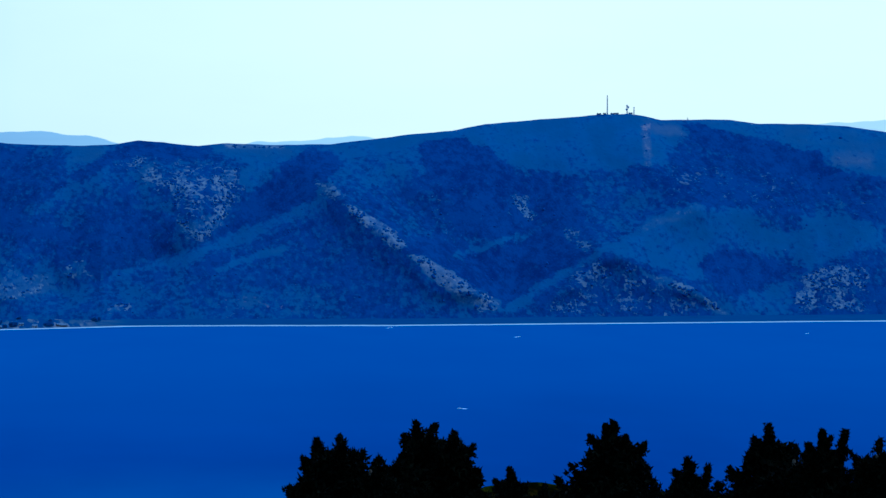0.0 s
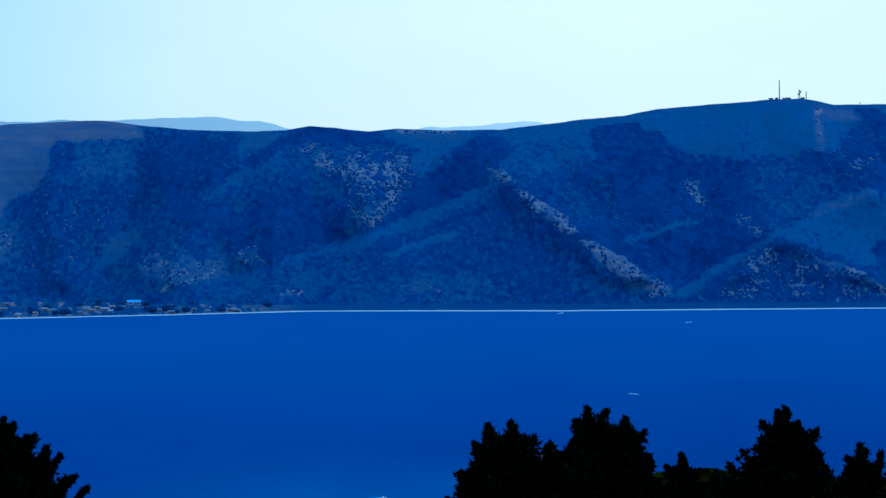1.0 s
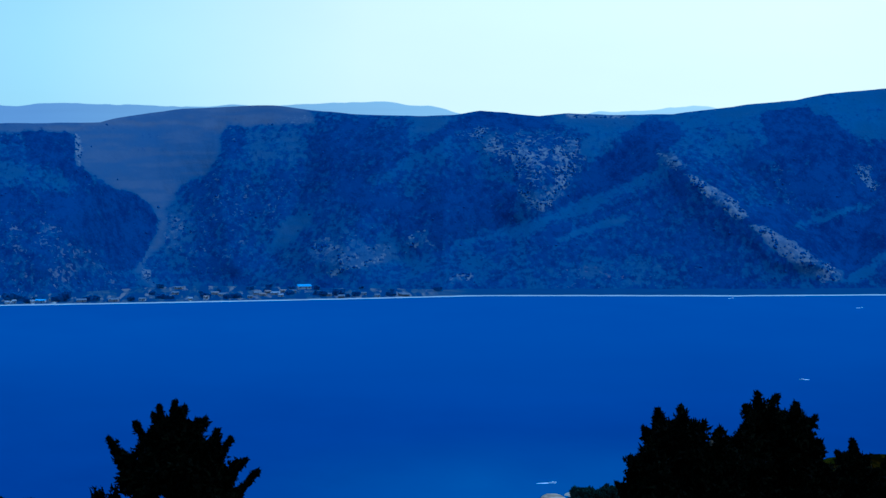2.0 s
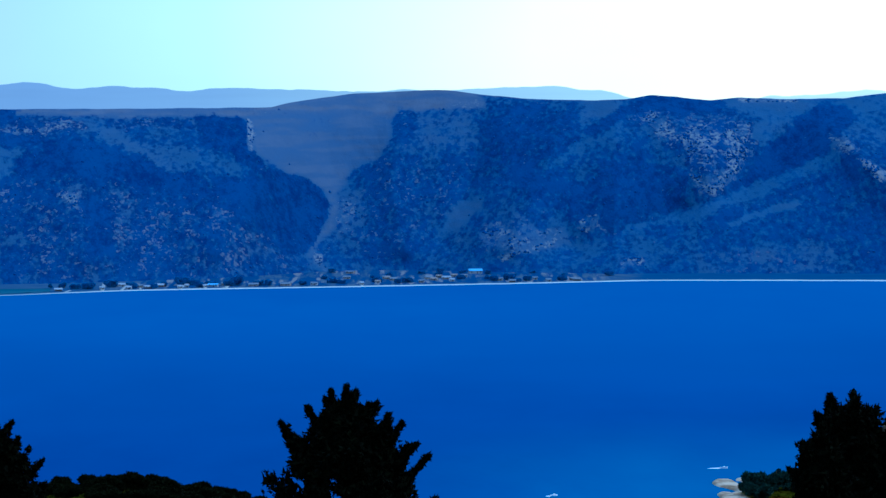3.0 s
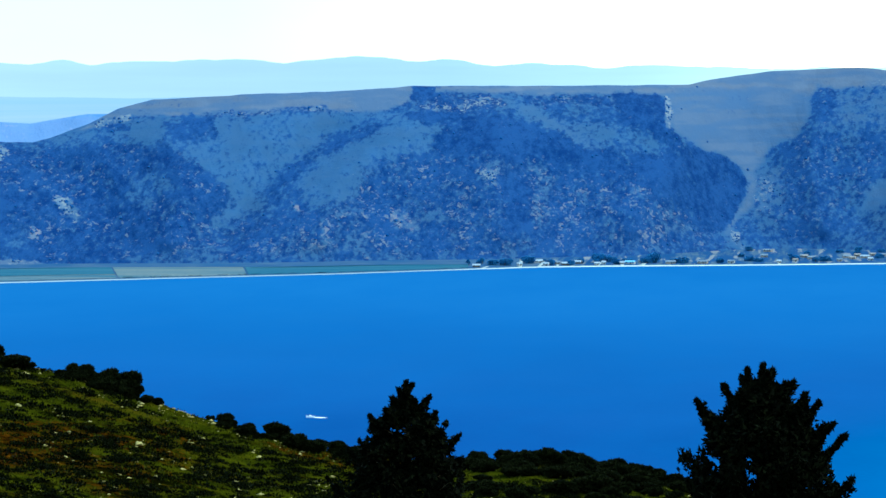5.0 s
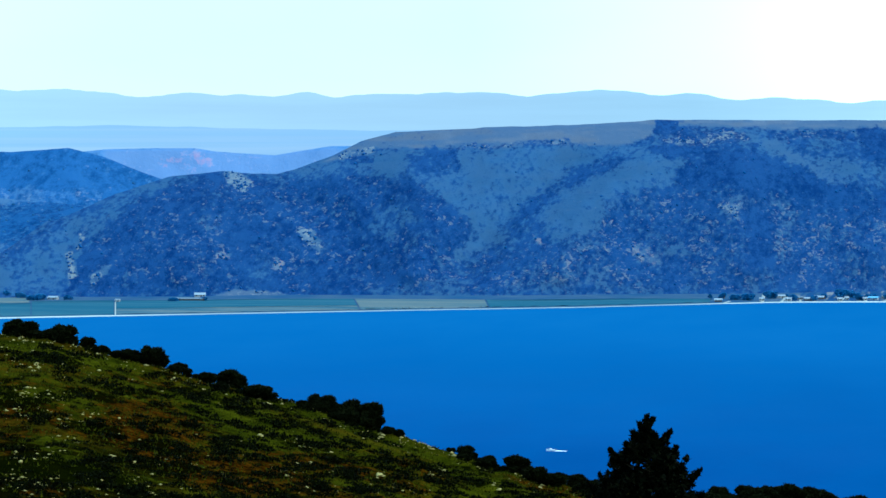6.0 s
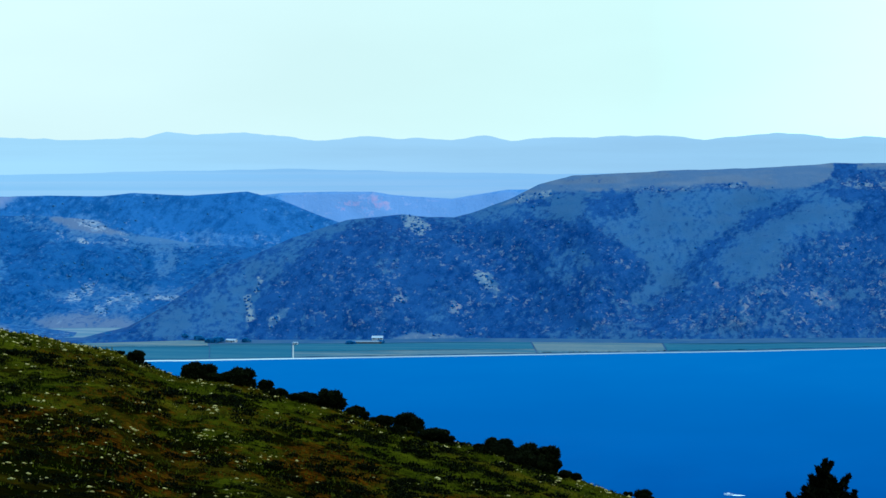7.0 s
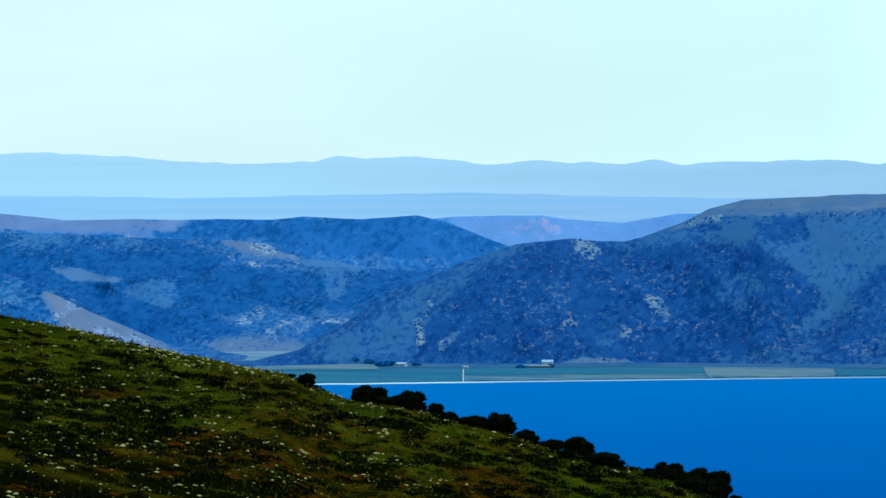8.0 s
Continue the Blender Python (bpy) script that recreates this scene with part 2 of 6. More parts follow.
def haze_glow_material(name, share):
    """Land so far off that the bright air before it, put in as a glow, gives most of its light, as the sky's haze does
    on that side.
    """
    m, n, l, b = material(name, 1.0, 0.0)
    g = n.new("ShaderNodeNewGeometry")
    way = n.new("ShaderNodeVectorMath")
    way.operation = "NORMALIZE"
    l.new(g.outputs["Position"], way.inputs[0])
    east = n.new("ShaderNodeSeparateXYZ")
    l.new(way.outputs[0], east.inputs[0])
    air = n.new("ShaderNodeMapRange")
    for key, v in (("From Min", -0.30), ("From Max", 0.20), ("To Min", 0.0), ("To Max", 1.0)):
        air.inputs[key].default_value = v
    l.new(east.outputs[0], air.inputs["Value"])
    # haze light by bearing, painted into the land's emission below
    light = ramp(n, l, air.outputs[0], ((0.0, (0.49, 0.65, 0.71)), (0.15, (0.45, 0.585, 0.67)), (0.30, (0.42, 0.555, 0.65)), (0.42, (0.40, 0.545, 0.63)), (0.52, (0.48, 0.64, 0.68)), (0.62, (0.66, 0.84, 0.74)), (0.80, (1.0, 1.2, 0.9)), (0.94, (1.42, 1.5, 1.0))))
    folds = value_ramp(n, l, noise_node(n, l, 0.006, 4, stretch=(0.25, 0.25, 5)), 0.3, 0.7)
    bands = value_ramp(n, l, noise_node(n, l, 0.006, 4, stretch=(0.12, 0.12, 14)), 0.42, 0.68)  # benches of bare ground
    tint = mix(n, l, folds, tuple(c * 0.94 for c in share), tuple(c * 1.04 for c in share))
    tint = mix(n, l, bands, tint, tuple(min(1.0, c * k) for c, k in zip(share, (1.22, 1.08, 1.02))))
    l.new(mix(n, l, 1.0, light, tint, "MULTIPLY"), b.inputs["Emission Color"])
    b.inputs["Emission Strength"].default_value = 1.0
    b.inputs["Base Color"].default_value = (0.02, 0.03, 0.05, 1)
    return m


far_mat = haze_glow_material("far_range", (1.0, 1.0, 1.0))
mesa_mat = haze_glow_material("mesa_haze_glow", (0.69, 0.79, 0.93))

water_mat, n, l, b = material("lake_water", 0.6, 0.0)
wide = noise_node(n, l, 0.0030, 5, stretch=(0.6, 0.45, 1))
fine = noise_node(n, l, 0.022, 5, stretch=(1, 0.28, 1))
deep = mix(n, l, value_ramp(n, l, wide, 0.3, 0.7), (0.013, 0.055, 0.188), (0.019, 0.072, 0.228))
# paler far water: the sky's reflection put into the base colour
far_sheen = mix(n, l, value_ramp(n, l, wide, 0.3, 0.7), (0.025, 0.109, 0.280), (0.028, 0.118, 0.293))
deep = mix(n, l, attribute(n, "far_sheen"), deep, far_sheen)
deep = mix(n, l, value_ramp(n, l, fine, 0.35, 0.75, 0.0, 0.26), deep, (0.020, 0.095, 0.265))
l.new(mix(n, l, attribute(n, "shallow"), deep, (0.014, 0.165, 0.31)), b.inputs["Base Color"])
b.inputs["IOR"].default_value = 1.33
bump(n, l, b, noise_node(n, l, 0.25, 4, stretch=(0.5, 1.5, 1)), 0.5, 1.0)

# near slope: grass, sage green and rusty bare soil
ground_mat, n, l, b = material("dry_grass_slope", 1.0, 0.0)
big, midn, small, tiny = noise_node(n, l, 0.07, 4), noise_node(n, l, 0.35, 5), noise_node(n, l, 1.6, 4), noise_node(n, l, 7.0, 3)
green = ramp(n, l, midn, [(0.34, (0.012, 0.017, 0.0004)), (0.68, (0.070, 0.070, 0.0014))])
brown = ramp(n, l, small, [(0.36, (0.003, 0.0012, 0.0001)), (0.72, (0.105, 0.036, 0.001))])
near_col = mix(n, l, value_ramp(n, l, arith(n, l, "ADD", arith(n, l, "ADD", big, arith(n, l, "MULTIPLY", small, 0.3)), arith(n, l, "MULTIPLY", attribute(n, "rust"), 0.30)), 0.66, 0.84), green, brown)
mat_ = noise_node(n, l, 0.45, 4, stretch=(1.0, 0.35, 1.0))
near_col = mix(n, l, value_ramp(n, l, arith(n, l, "ADD", mat_, arith(n, l, "MULTIPLY", attribute(n, "sage"), 0.15)), 0.52, 0.60, 0.0, 0.94), near_col, (0.0012, 0.0022, 0.0002))  # mats of dark low sage, which also carry the lower slope's painted shade
straw = noise_node(n, l, 0.11, 5, 0.6, stretch=(0.45, 1.0, 1.0))
near_col = mix(n, l, value_ramp(n, l, straw, 0.53, 0.70, 0.0, 0.65), near_col, (0.080, 0.056, 0.002))  # bands of dry straw
near_col = mix(n, l, value_ramp(n, l, tiny, 0.3, 0.7), mix(n, l, 0.5, near_col, (0.002, 0.002, 0.0002)), near_col)
l.new(mix(n, l, attribute(n, "sand"), near_col, mix(n, l, value_ramp(n, l, arith(n, l, "ADD", arith(n, l, "MULTIPLY", big, 0.6), arith(n, l, "MULTIPLY", midn, 0.4)), 0.38, 0.60), (0.27, 0.18, 0.10), (0.66, 0.52, 0.34))), b.inputs["Base Color"])
bump(n, l, b, arith(n, l, "ADD", small, tiny), 0.8, 0.25)

# shore plain across the lake, the hills' blue haze painted into its colours
plain_mat, n, l, b = material("shore_plain", 0.95, 0.05)
grain = noise_node(n, l, 0.05, 5)
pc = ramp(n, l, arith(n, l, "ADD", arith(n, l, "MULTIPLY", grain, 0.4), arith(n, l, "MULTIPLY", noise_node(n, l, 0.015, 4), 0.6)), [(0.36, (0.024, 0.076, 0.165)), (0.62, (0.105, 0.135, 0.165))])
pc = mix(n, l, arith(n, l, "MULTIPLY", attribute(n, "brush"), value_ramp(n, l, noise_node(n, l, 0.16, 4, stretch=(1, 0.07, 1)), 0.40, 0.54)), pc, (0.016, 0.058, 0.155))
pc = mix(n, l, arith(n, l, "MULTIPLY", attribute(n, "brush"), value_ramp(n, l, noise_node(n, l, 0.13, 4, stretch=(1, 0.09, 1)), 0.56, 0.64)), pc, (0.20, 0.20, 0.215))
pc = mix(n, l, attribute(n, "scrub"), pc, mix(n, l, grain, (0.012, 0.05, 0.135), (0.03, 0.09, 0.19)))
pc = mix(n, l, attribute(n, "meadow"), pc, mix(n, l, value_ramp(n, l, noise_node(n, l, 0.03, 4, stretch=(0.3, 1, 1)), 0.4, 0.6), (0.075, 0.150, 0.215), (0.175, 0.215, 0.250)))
l.new(mix(n, l, attribute(n, "sand"), pc, mix(n, l, grain, (0.52, 0.55, 0.46), (0.78, 0.82, 0.71))), b.inputs["Base Color"])



def field_material(name, one, two, lo, hi):
    """Mown strips run along the shore: two crops in broken bands."""
    m, n, l, b = material(name, 0.95, 0.05)
    band = arith(n, l, "ADD", arith(n, l, "MULTIPLY", noise_node(n, l, 0.05, 4, stretch=(0.06, 1, 1)), 0.7), arith(n, l, "MULTIPLY", noise_node(n, l, 0.02, 4), 0.3))
    col = mix(n, l, value_ramp(n, l, band, lo, hi), one, two)
    l.new(mix(n, l, value_ramp(n, l, noise_node(n, l, 0.3, 3), 0.3, 0.7, 0.0, 0.25), col, tuple(c * 0.8 for c in one)), b.inputs["Base Color"])
    return m


# crop colours with the far shore's blue haze put in
HAZY_GREEN_CROP, HAZY_PALE_CROP, HAZY_TAN_CROP = (0.026, 0.098, 0.150), (0.150, 0.178, 0.180), (0.150, 0.176, 0.172)
field_green = field_material("irrigated_field", HAZY_GREEN_CROP, (0.050, 0.122, 0.165), 0.4, 0.65)
field_pale = field_material("mown_field", (0.048, 0.115, 0.158), HAZY_PALE_CROP, 0.38, 0.60)
field_tan = field_material("stubble_field", (0.070, 0.130, 0.165), HAZY_TAN_CROP, 0.38, 0.60)

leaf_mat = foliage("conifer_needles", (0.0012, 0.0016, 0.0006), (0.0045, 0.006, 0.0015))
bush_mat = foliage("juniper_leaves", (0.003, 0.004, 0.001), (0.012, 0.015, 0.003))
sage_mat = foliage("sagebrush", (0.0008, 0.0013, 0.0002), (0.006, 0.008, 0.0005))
grass_mat = foliage("grass_blades", (0.012, 0.015, 0.0004), (0.066, 0.066, 0.0015))
bark_mat = plain("bark", (0.11, 0.085, 0.05), 0.95, 0.1, 0.4, 8)
rock_mat = plain("limestone", (0.34, 0.27, 0.08), 0.9, 0.2, 0.35, 4)
# leaves across the lake carry blue haze in their base colour
hazed_leaf = foliage("hazed_tree_leaves", (0.030, 0.135, 0.33), (0.065, 0.20, 0.42))
grove_leaf = foliage("grove_leaves", (0.008, 0.022, 0.018), (0.025, 0.055, 0.035))
white_wall = plain("white_siding", (0.36, 0.37, 0.38), 0.6, 0.3, 0.06, 1)
tan_wall = plain("tan_siding", (0.30, 0.26, 0.23), 0.7, 0.2, 0.1, 1)
dark_wall = plain("log_siding", (0.10, 0.09, 0.09), 0.8, 0.2, 0.2, 1)
blue_metal = plain("blue_roof_metal", (0.16, 0.42, 0.72), 0.4, 0.4, 0.08, 1)
white_metal = plain("white_roof_metal", (0.30, 0.35, 0.40), 0.45, 0.4, 0.06, 1)
grey_roof = plain("grey_shingle", (0.16, 0.20, 0.25), 0.85, 0.2, 0.2, 1)
steel_mat = plain("galvanised_steel", (0.30, 0.34, 0.40), 0.5, 0.4, 0.1, 2, 0.4)
hull_mat = plain("white_hull", (0.85, 0.86, 0.86), 0.35, 0.5, 0.05, 1)
foam_mat = plain("wake_foam", (0.90, 0.95, 0.95), 0.8, 0.2, 0.1, 1)
glass_dark = plain("dark_glass", (0.03, 0.05, 0.07), 0.1, 0.6, 0.1, 1)

# ---- the lake and the range across it ----
SHORE = curve_of([(-30, -2.74), (-16.4, -2.745), (-12.4, -2.778), (-8.7, -2.797), (-4.7, -2.775), (-2.5, -2.81), (0.2, -2.838), (3.7, -2.862), (7.1, -2.955), (10.5, -3.012), (12.7, -3.047), (16, -3.092), (32, -3.15)])
FOOT = curve_of(
    [(-30, -2.70)] + [(-16.52, -2.700), (-13.24, -2.724), (-9.65, -2.748), (-6.06, -2.724), (-4.28, -2.691), (-3.03, -2.616)] + [(-2.71, -2.673), (-1.10, -2.587), (0.51, -2.570)] + [(1.93, -2.698), (3.73, -2.705), (5.51, -2.736), (6.76, -2.745)] + [(4.46, -2.754), (7.15, -2.769), (8.95, -2.769), (11.64, -2.747), (13.43, -2.776), (15.57, -2.765)] + [(16.6, -2.80), (18.5, -2.84)],
    0.7,
)
CREST = curve_of(
    [(-30, 0.2), (-22, 0.25)] + [(-16.52, 0.238), (-15.92, 0.331), (-15.21, 0.371), (-14.50, 0.384), (-14.05, 0.449), (-12.98, 0.455), (-12.71, 0.510), (-12.45, 0.556), (-11.91, 0.532), (-11.01, 0.466), (-10.21, 0.398), (-9.67, 0.302), (-8.95, 0.234), (-8.32, 0.157), (-7.74, 0.088), (-6.98, 0.083), (-6.08, 0.114), (-5.64, 0.072), (-5.10, 0.137), (-4.70, 0.166), (-4.30, 0.105), (-3.85, 0.081)]
    + [(-3.27, 0.101), (-2.64, 0.132), (-2.02, 0.189), (-1.48, 0.264), (-1.12, 0.275), (-0.50, 0.252), (0.03, 0.229), (0.57, 0.161), (1.01, 0.093)] + [(1.33, 0.022), (2.05, 0.019), (3.83, 0.016)]
    + [(5.76, 0.024), (6.38, -0.023), (7.72, -0.082)] + [(8.05, -0.079), (9.84, -0.167), (10.38, -0.310), (10.83, -0.534), (11.37, -0.730), (11.72, -0.829), (12.08, -0.828), (12.53, -0.783), (13.42, -0.871), (14.31, -1.155), (15.20, -1.554)] + [(15.36, -1.578), (16.26, -2.196), (16.89, -2.599)] + [(17.6, -2.79), (19, -2.82)]
)


def shore_r(a):
    return EYE.z / np.tan(np.radians(-SHORE(a)))


def foot_r(a):
    return np.maximum((EYE.z - 3.0) / np.tan(np.radians(-FOOT(a))), shore_r(a) + 70)


# spurs swell towards the lake, ravines cut back: line, swell in metres, half width in degrees
SPURS = [
    ([(-7.51, -0.305), (-8.05, -0.936), (-9.12, -1.704), (-10.37, -2.518)], 46, 0.45),
    ([(-8.77, -0.760), (-9.66, -1.483), (-10.55, -2.294)], -30, 0.35),
    ([(-7.87, 0.034), (-6.97, -0.571), (-6.07, -1.372), (-4.73, -1.810), (-3.48, -2.246)], -34, 0.40),
    ([(-4.74, 0.112), (-5.45, -0.562), (-5.63, -1.459)], 34, 0.55),
    ([(-11.99, -1.583), (-13.24, -2.125), (-14.04, -2.619)], 34, 0.40),
    ([(-11.10, -0.324), (-10.92, -1.220), (-10.55, -2.474)], -26, 0.40),
    ([(-13.51, -0.962), (-12.35, -1.584), (-11.09, -2.521)], 26, 0.30),
    ([(-12.54, 0.520), (-12.80, -0.332), (-13.51, -0.962), (-15.03, -1.057)], 26, 0.50),
    ([(-14.41, 0.197), (-15.47, -0.612), (-14.40, -2.664)], -22, 0.45),
    ([(-16.52, -0.616), (-15.74, -1.951)], 24, 0.5),
    ([(0.62, -0.073), (0.27, -1.241), (0.54, -1.867), (0.64, -2.583)], -22, 0.42),
    ([(1.87, -0.331), (1.43, -0.962), (2.25, -2.029)], 30, 0.50),
    ([(-0.82, -0.175), (-0.54, -1.159), (-0.80, -2.327)], 24, 0.40),
    ([(-2.07, -0.095), (-1.70, -1.527), (-1.34, -2.062)], -22, 0.35),
    ([(-3.33, -0.105), (-2.96, -1.178), (-2.42, -2.250)], 22, 0.40),
    ([(4.28, -0.222), (4.47, -1.380), (4.30, -2.453)], 24, 0.50),
    ([(6.96, -0.601), (8.04, -1.447), (8.76, -2.250)], -36, 0.40),
    ([(5.70, -0.563), (6.96, -1.543), (7.24, -2.528)], 24, 0.40),
    ([(9.56, -0.722), (9.38, -1.529), (9.57, -2.513)], 22, 0.40),
    ([(12.53, -0.800), (12.89, -1.471), (13.16, -2.276)], 22, 0.60),
    ([(11.63, -0.829), (10.74, -1.655), (10.29, -2.552)], -18, 0.35),
    ([(14.94, -1.644), (15.12, -2.536)], -14, 0.3),
]

PATCHES = []


def cover_patch(outline, cover, dry, bare, red, soft):
    """Ground cover within an outline of bearings and height angles: scrub, dry grass, bare soil and its redness, and the width of the edge."""
    PATCHES.append((outline, (cover, dry, bare, red), soft))


cover_patch([(-7.6, -0.037), (-9.13, 0.063), (-9.31, -0.315), (-8.77, -0.671), (-7.87, -0.576), (-7.51, -0.395)], 0.42, 0.1, 0.02, 0, 0.05)  # the summit hill
cover_patch([(-7.51, 0.035), (-8.23, 0.157), (-9.67, 0.347), (-10.57, 0.468), (-12, 0.567), (-12.63, 0.6), (-12.89, 0.473), (-13.34, 0.363), (-13.25, 0.158), (-13.07, -0.244), (-12.62, -0.242), (-12.18, -0.329), (-11.64, -0.416), (-11.1, -0.324), (-10.56, -0.232), (-10.2, 0.021), (-9.67, 0.15), (-9.13, 0.063), (-8.59, -0.042), (-8.05, -0.174), (-7.6, -0.306)], 0.22, 0.08, 0.02, 0, 0.05)
cover_patch([(-10.38, -0.32), (-11.1, -0.414), (-11.55, -0.595), (-11.72, -1.134), (-11.01, -1.22), (-10.38, -1.397), (-9.84, -1.484), (-9.39, -1.212), (-9.57, -0.765), (-9.93, -0.677)], 0.82, 0.1, 0.1, 0, 0.1)
cover_patch([(-9.13, 0.09), (-9.67, 0.15), (-10.2, 0.021), (-10.56, -0.321), (-10.83, -0.592), (-10.38, -0.769), (-9.93, -0.587), (-9.49, -0.405), (-9.22, -0.225)], 0.95, 0, 0.05, 0, 0.05)
cover_patch([(-11.82, -0.417), (-12.62, -0.287), (-13.16, -0.782), (-13.51, -0.917), (-12.62, -1.227), (-11.99, -1.583), (-11.72, -1.224)], 0.5, 0.1, 0.02, 0, 0.05)
cover_patch([(-8.94, -1.569), (-9.3, -1.481), (-9.93, -1.574), (-11.1, -1.221), (-11.81, -1.493), (-11.9, -1.717), (-11.09, -2.118), (-10.55, -2.519), (-10.28, -2.294), (-9.66, -1.932)], 1, 0, 0.02, 0, 0.05)  # dark valley beside the pale spur: its shade and scrub, both as cover
cover_patch([(-9.66, -1.662), (-10.38, -1.415), (-11.1, -1.239), (-10.92, -1.399), (-10.2, -1.647), (-9.75, -1.824)], 0.3, 0.1, 0.02, 0, 0.06)
cover_patch([(-10.42, -2.581), (-11, -2.117), (-11.81, -1.717), (-12.08, -1.539), (-11.99, -1.718), (-11.27, -2.118), (-10.69, -2.564)], 0.18, 0.1, 0.02, 0, 0.04)
cover_patch([(-11.9, -1.673), (-12.44, -1.406), (-12.8, -1.165), (-13.25, -0.988), (-13.78, -0.892), (-14.41, -0.912), (-14.54, -1.189), (-15.03, -1.414), (-15.21, -1.638), (-14.67, -1.681), (-13.69, -1.679), (-13.73, -2.037), (-13.42, -2.108), (-12.89, -1.873), (-12.26, -1.719)], 0.3, 0.08, 0.02, 0, 0.05)  # smooth grass spur
cover_patch([(-12.62, -1.272), (-12.89, -1.094), (-13.6, -0.891), (-13.78, -0.963), (-13.07, -1.184), (-12.71, -1.335)], 0.15, 0.35, 0.3, 0.5, 0.03)
cover_patch([(-15.21, -1.102), (-15.92, -1.06), (-16.52, -1.195), (-16.52, -1.596), (-15.92, -1.684), (-15.38, -1.906), (-15.03, -1.593)], 0.28, 0.1, 0.02, 0, 0.08)
cover_patch([(-13.69, -1.679), (-14.4, -1.663), (-14.76, -1.86), (-14.94, -2.084), (-14.49, -2.217), (-14.05, -2.306), (-13.78, -2.126), (-13.6, -1.857)], 1, 0, 0.1, 0, 0.07)
cover_patch([(-14.04, -2.664), (-14.13, -2.351), (-14.58, -2.173), (-15.12, -2.04), (-15.03, -2.62)], 0.4, 0.1, 0.02, 0, 0.05)
cover_patch([(-11.09, -2.638), (-11.45, -2.029), (-11.81, -1.762), (-12.44, -1.764), (-12.89, -1.945), (-13.51, -2.26), (-14.04, -2.646), (-13.96, -2.735)], 0.66, 0.1, 0.5, 0, 0.04)  # dotted junipers
cover_patch([(-12.62, -1.908), (-13.06, -2.035), (-13.51, -2.233), (-14.02, -2.619), (-13.91, -2.663), (-13.42, -2.34), (-12.8, -2.07)], 0.3, 0.3, 0.75, 0, 0.02)
cover_patch([(-12.62, -0.331), (-13.16, -0.2), (-14.05, -0.204), (-15.03, -0.432), (-15.3, -0.746), (-14.67, -0.922), (-13.69, -0.873), (-13.16, -0.782)], 0.8, 0.1, 0.34, 0, 0.1)
cover_patch([(-12.89, 0.473), (-13.52, 0.505), (-14.41, 0.446), (-15.39, 0.387), (-16.1, 0.347), (-16.52, 0.256), (-17.16, 0.092), (-17.15, -0.708), (-15.92, -0.347), (-15.56, -0.167), (-15.39, -0.059), (-14.59, 0.106), (-13.7, 0.307)], 0.24, 0.15, 0.02, 0, 0.04)  # grass behind the summit
cover_patch([(-15.65, -0.06), (-16.32, -0.081), (-16.32, -0.349), (-15.65, -0.274)], 0.2, 0.6, 0.3, 0.7, 0.04)
cover_patch([(-13.34, 0.381), (-14.05, 0.216), (-14.59, 0.07), (-15.39, -0.077), (-15.7, -0.435), (-15.85, -0.774), (-15.52, -0.702), (-15.21, -0.433), (-14.59, -0.341), (-14.14, -0.16), (-13.61, 0.066)], 1, 0, 0, 0, 0.03)
cover_patch([(-15.74, -0.703), (-16.52, -0.617), (-16.52, -1.195), (-15.92, -1.06), (-15.38, -1.058), (-15.21, -0.879)], 0.6, 0.1, 0.2, 0, 0.08)
cover_patch([(-15.61, -0.702), (-15.83, -0.748), (-15.96, -1.016), (-15.78, -0.988)], 0.5, 0.2, 0.65, 0, 0.03)
cover_patch([(-15.1, -2.058), (-15.47, -1.906), (-15.92, -1.791), (-16.2, -1.863), (-16.34, -2.594), (-15.07, -2.575)], 0.66, 0.2, 0.62, 0.0, 0.04)  # bare streaks
cover_patch([(-12.66, 0.367), (-12.82, 0.384), (-12.79, 0.115), (-12.84, -0.198), (-12.73, -0.296), (-12.68, -0.063)], 0.2, 0.5, 0.7, 0.6, 0.02)
cover_patch([(-12.71, 0.447), (-13.25, 0.328), (-13.36, 0.202), (-12.89, 0.24)], 0.2, 0.5, 0.35, 0.7, 0.03)
cover_patch([(-10.61, -0.698), (-10.83, -0.771), (-10.99, -1.041), (-10.87, -1.148), (-10.6, -0.86)], 0.5, 0.2, 0.72, 0, 0.03)
cover_patch([(-11.45, -1.204), (-11.65, -1.259), (-11.94, -1.583), (-11.81, -1.69), (-11.45, -1.447)], 0.5, 0.2, 0.72, 0, 0.03)
cover_patch([(-9.17, -0.538), (-9.44, -0.585), (-9.53, -0.899), (-9.82, -1.439), (-9.66, -1.501), (-9.39, -1.078), (-9.17, -0.718)], 0.6, 0.2, 0.42, 0, 0.04)
cover_patch([(-2.52, -0.278), (-3.05, -0.192), (-3.5, -0.373), (-3.4, -0.996), (-2.96, -1.439), (-2.51, -1.614)], 0.88, 0, 0.08, 0, 0.12)  # the hill with the pale speckled face
cover_patch([(-3.04, -1.44), (-4.29, -0.645), (-5.18, -1.187), (-5.27, -1.635), (-4.28, -1.941), (-3.39, -1.978)], 0.84, 0, 0.08, 0, 0.12)
cover_patch([(-3.5, -0.551), (-4.21, -0.002), (-4.7, 0.192), (-5.19, 0.136), (-5.55, 0.063), (-5.9, -0.163), (-5.19, -0.159), (-4.57, -0.066), (-4.12, -0.287), (-3.67, -0.686)], 1, 0, 0.02, 0, 0.04)
cover_patch([(-2.69, -1.036), (-3.58, -0.552), (-4.39, -0.181), (-4.25, -0.395), (-3.49, -0.747), (-2.78, -1.188)], 0.38, 0.1, 0.02, 0, 0.05)
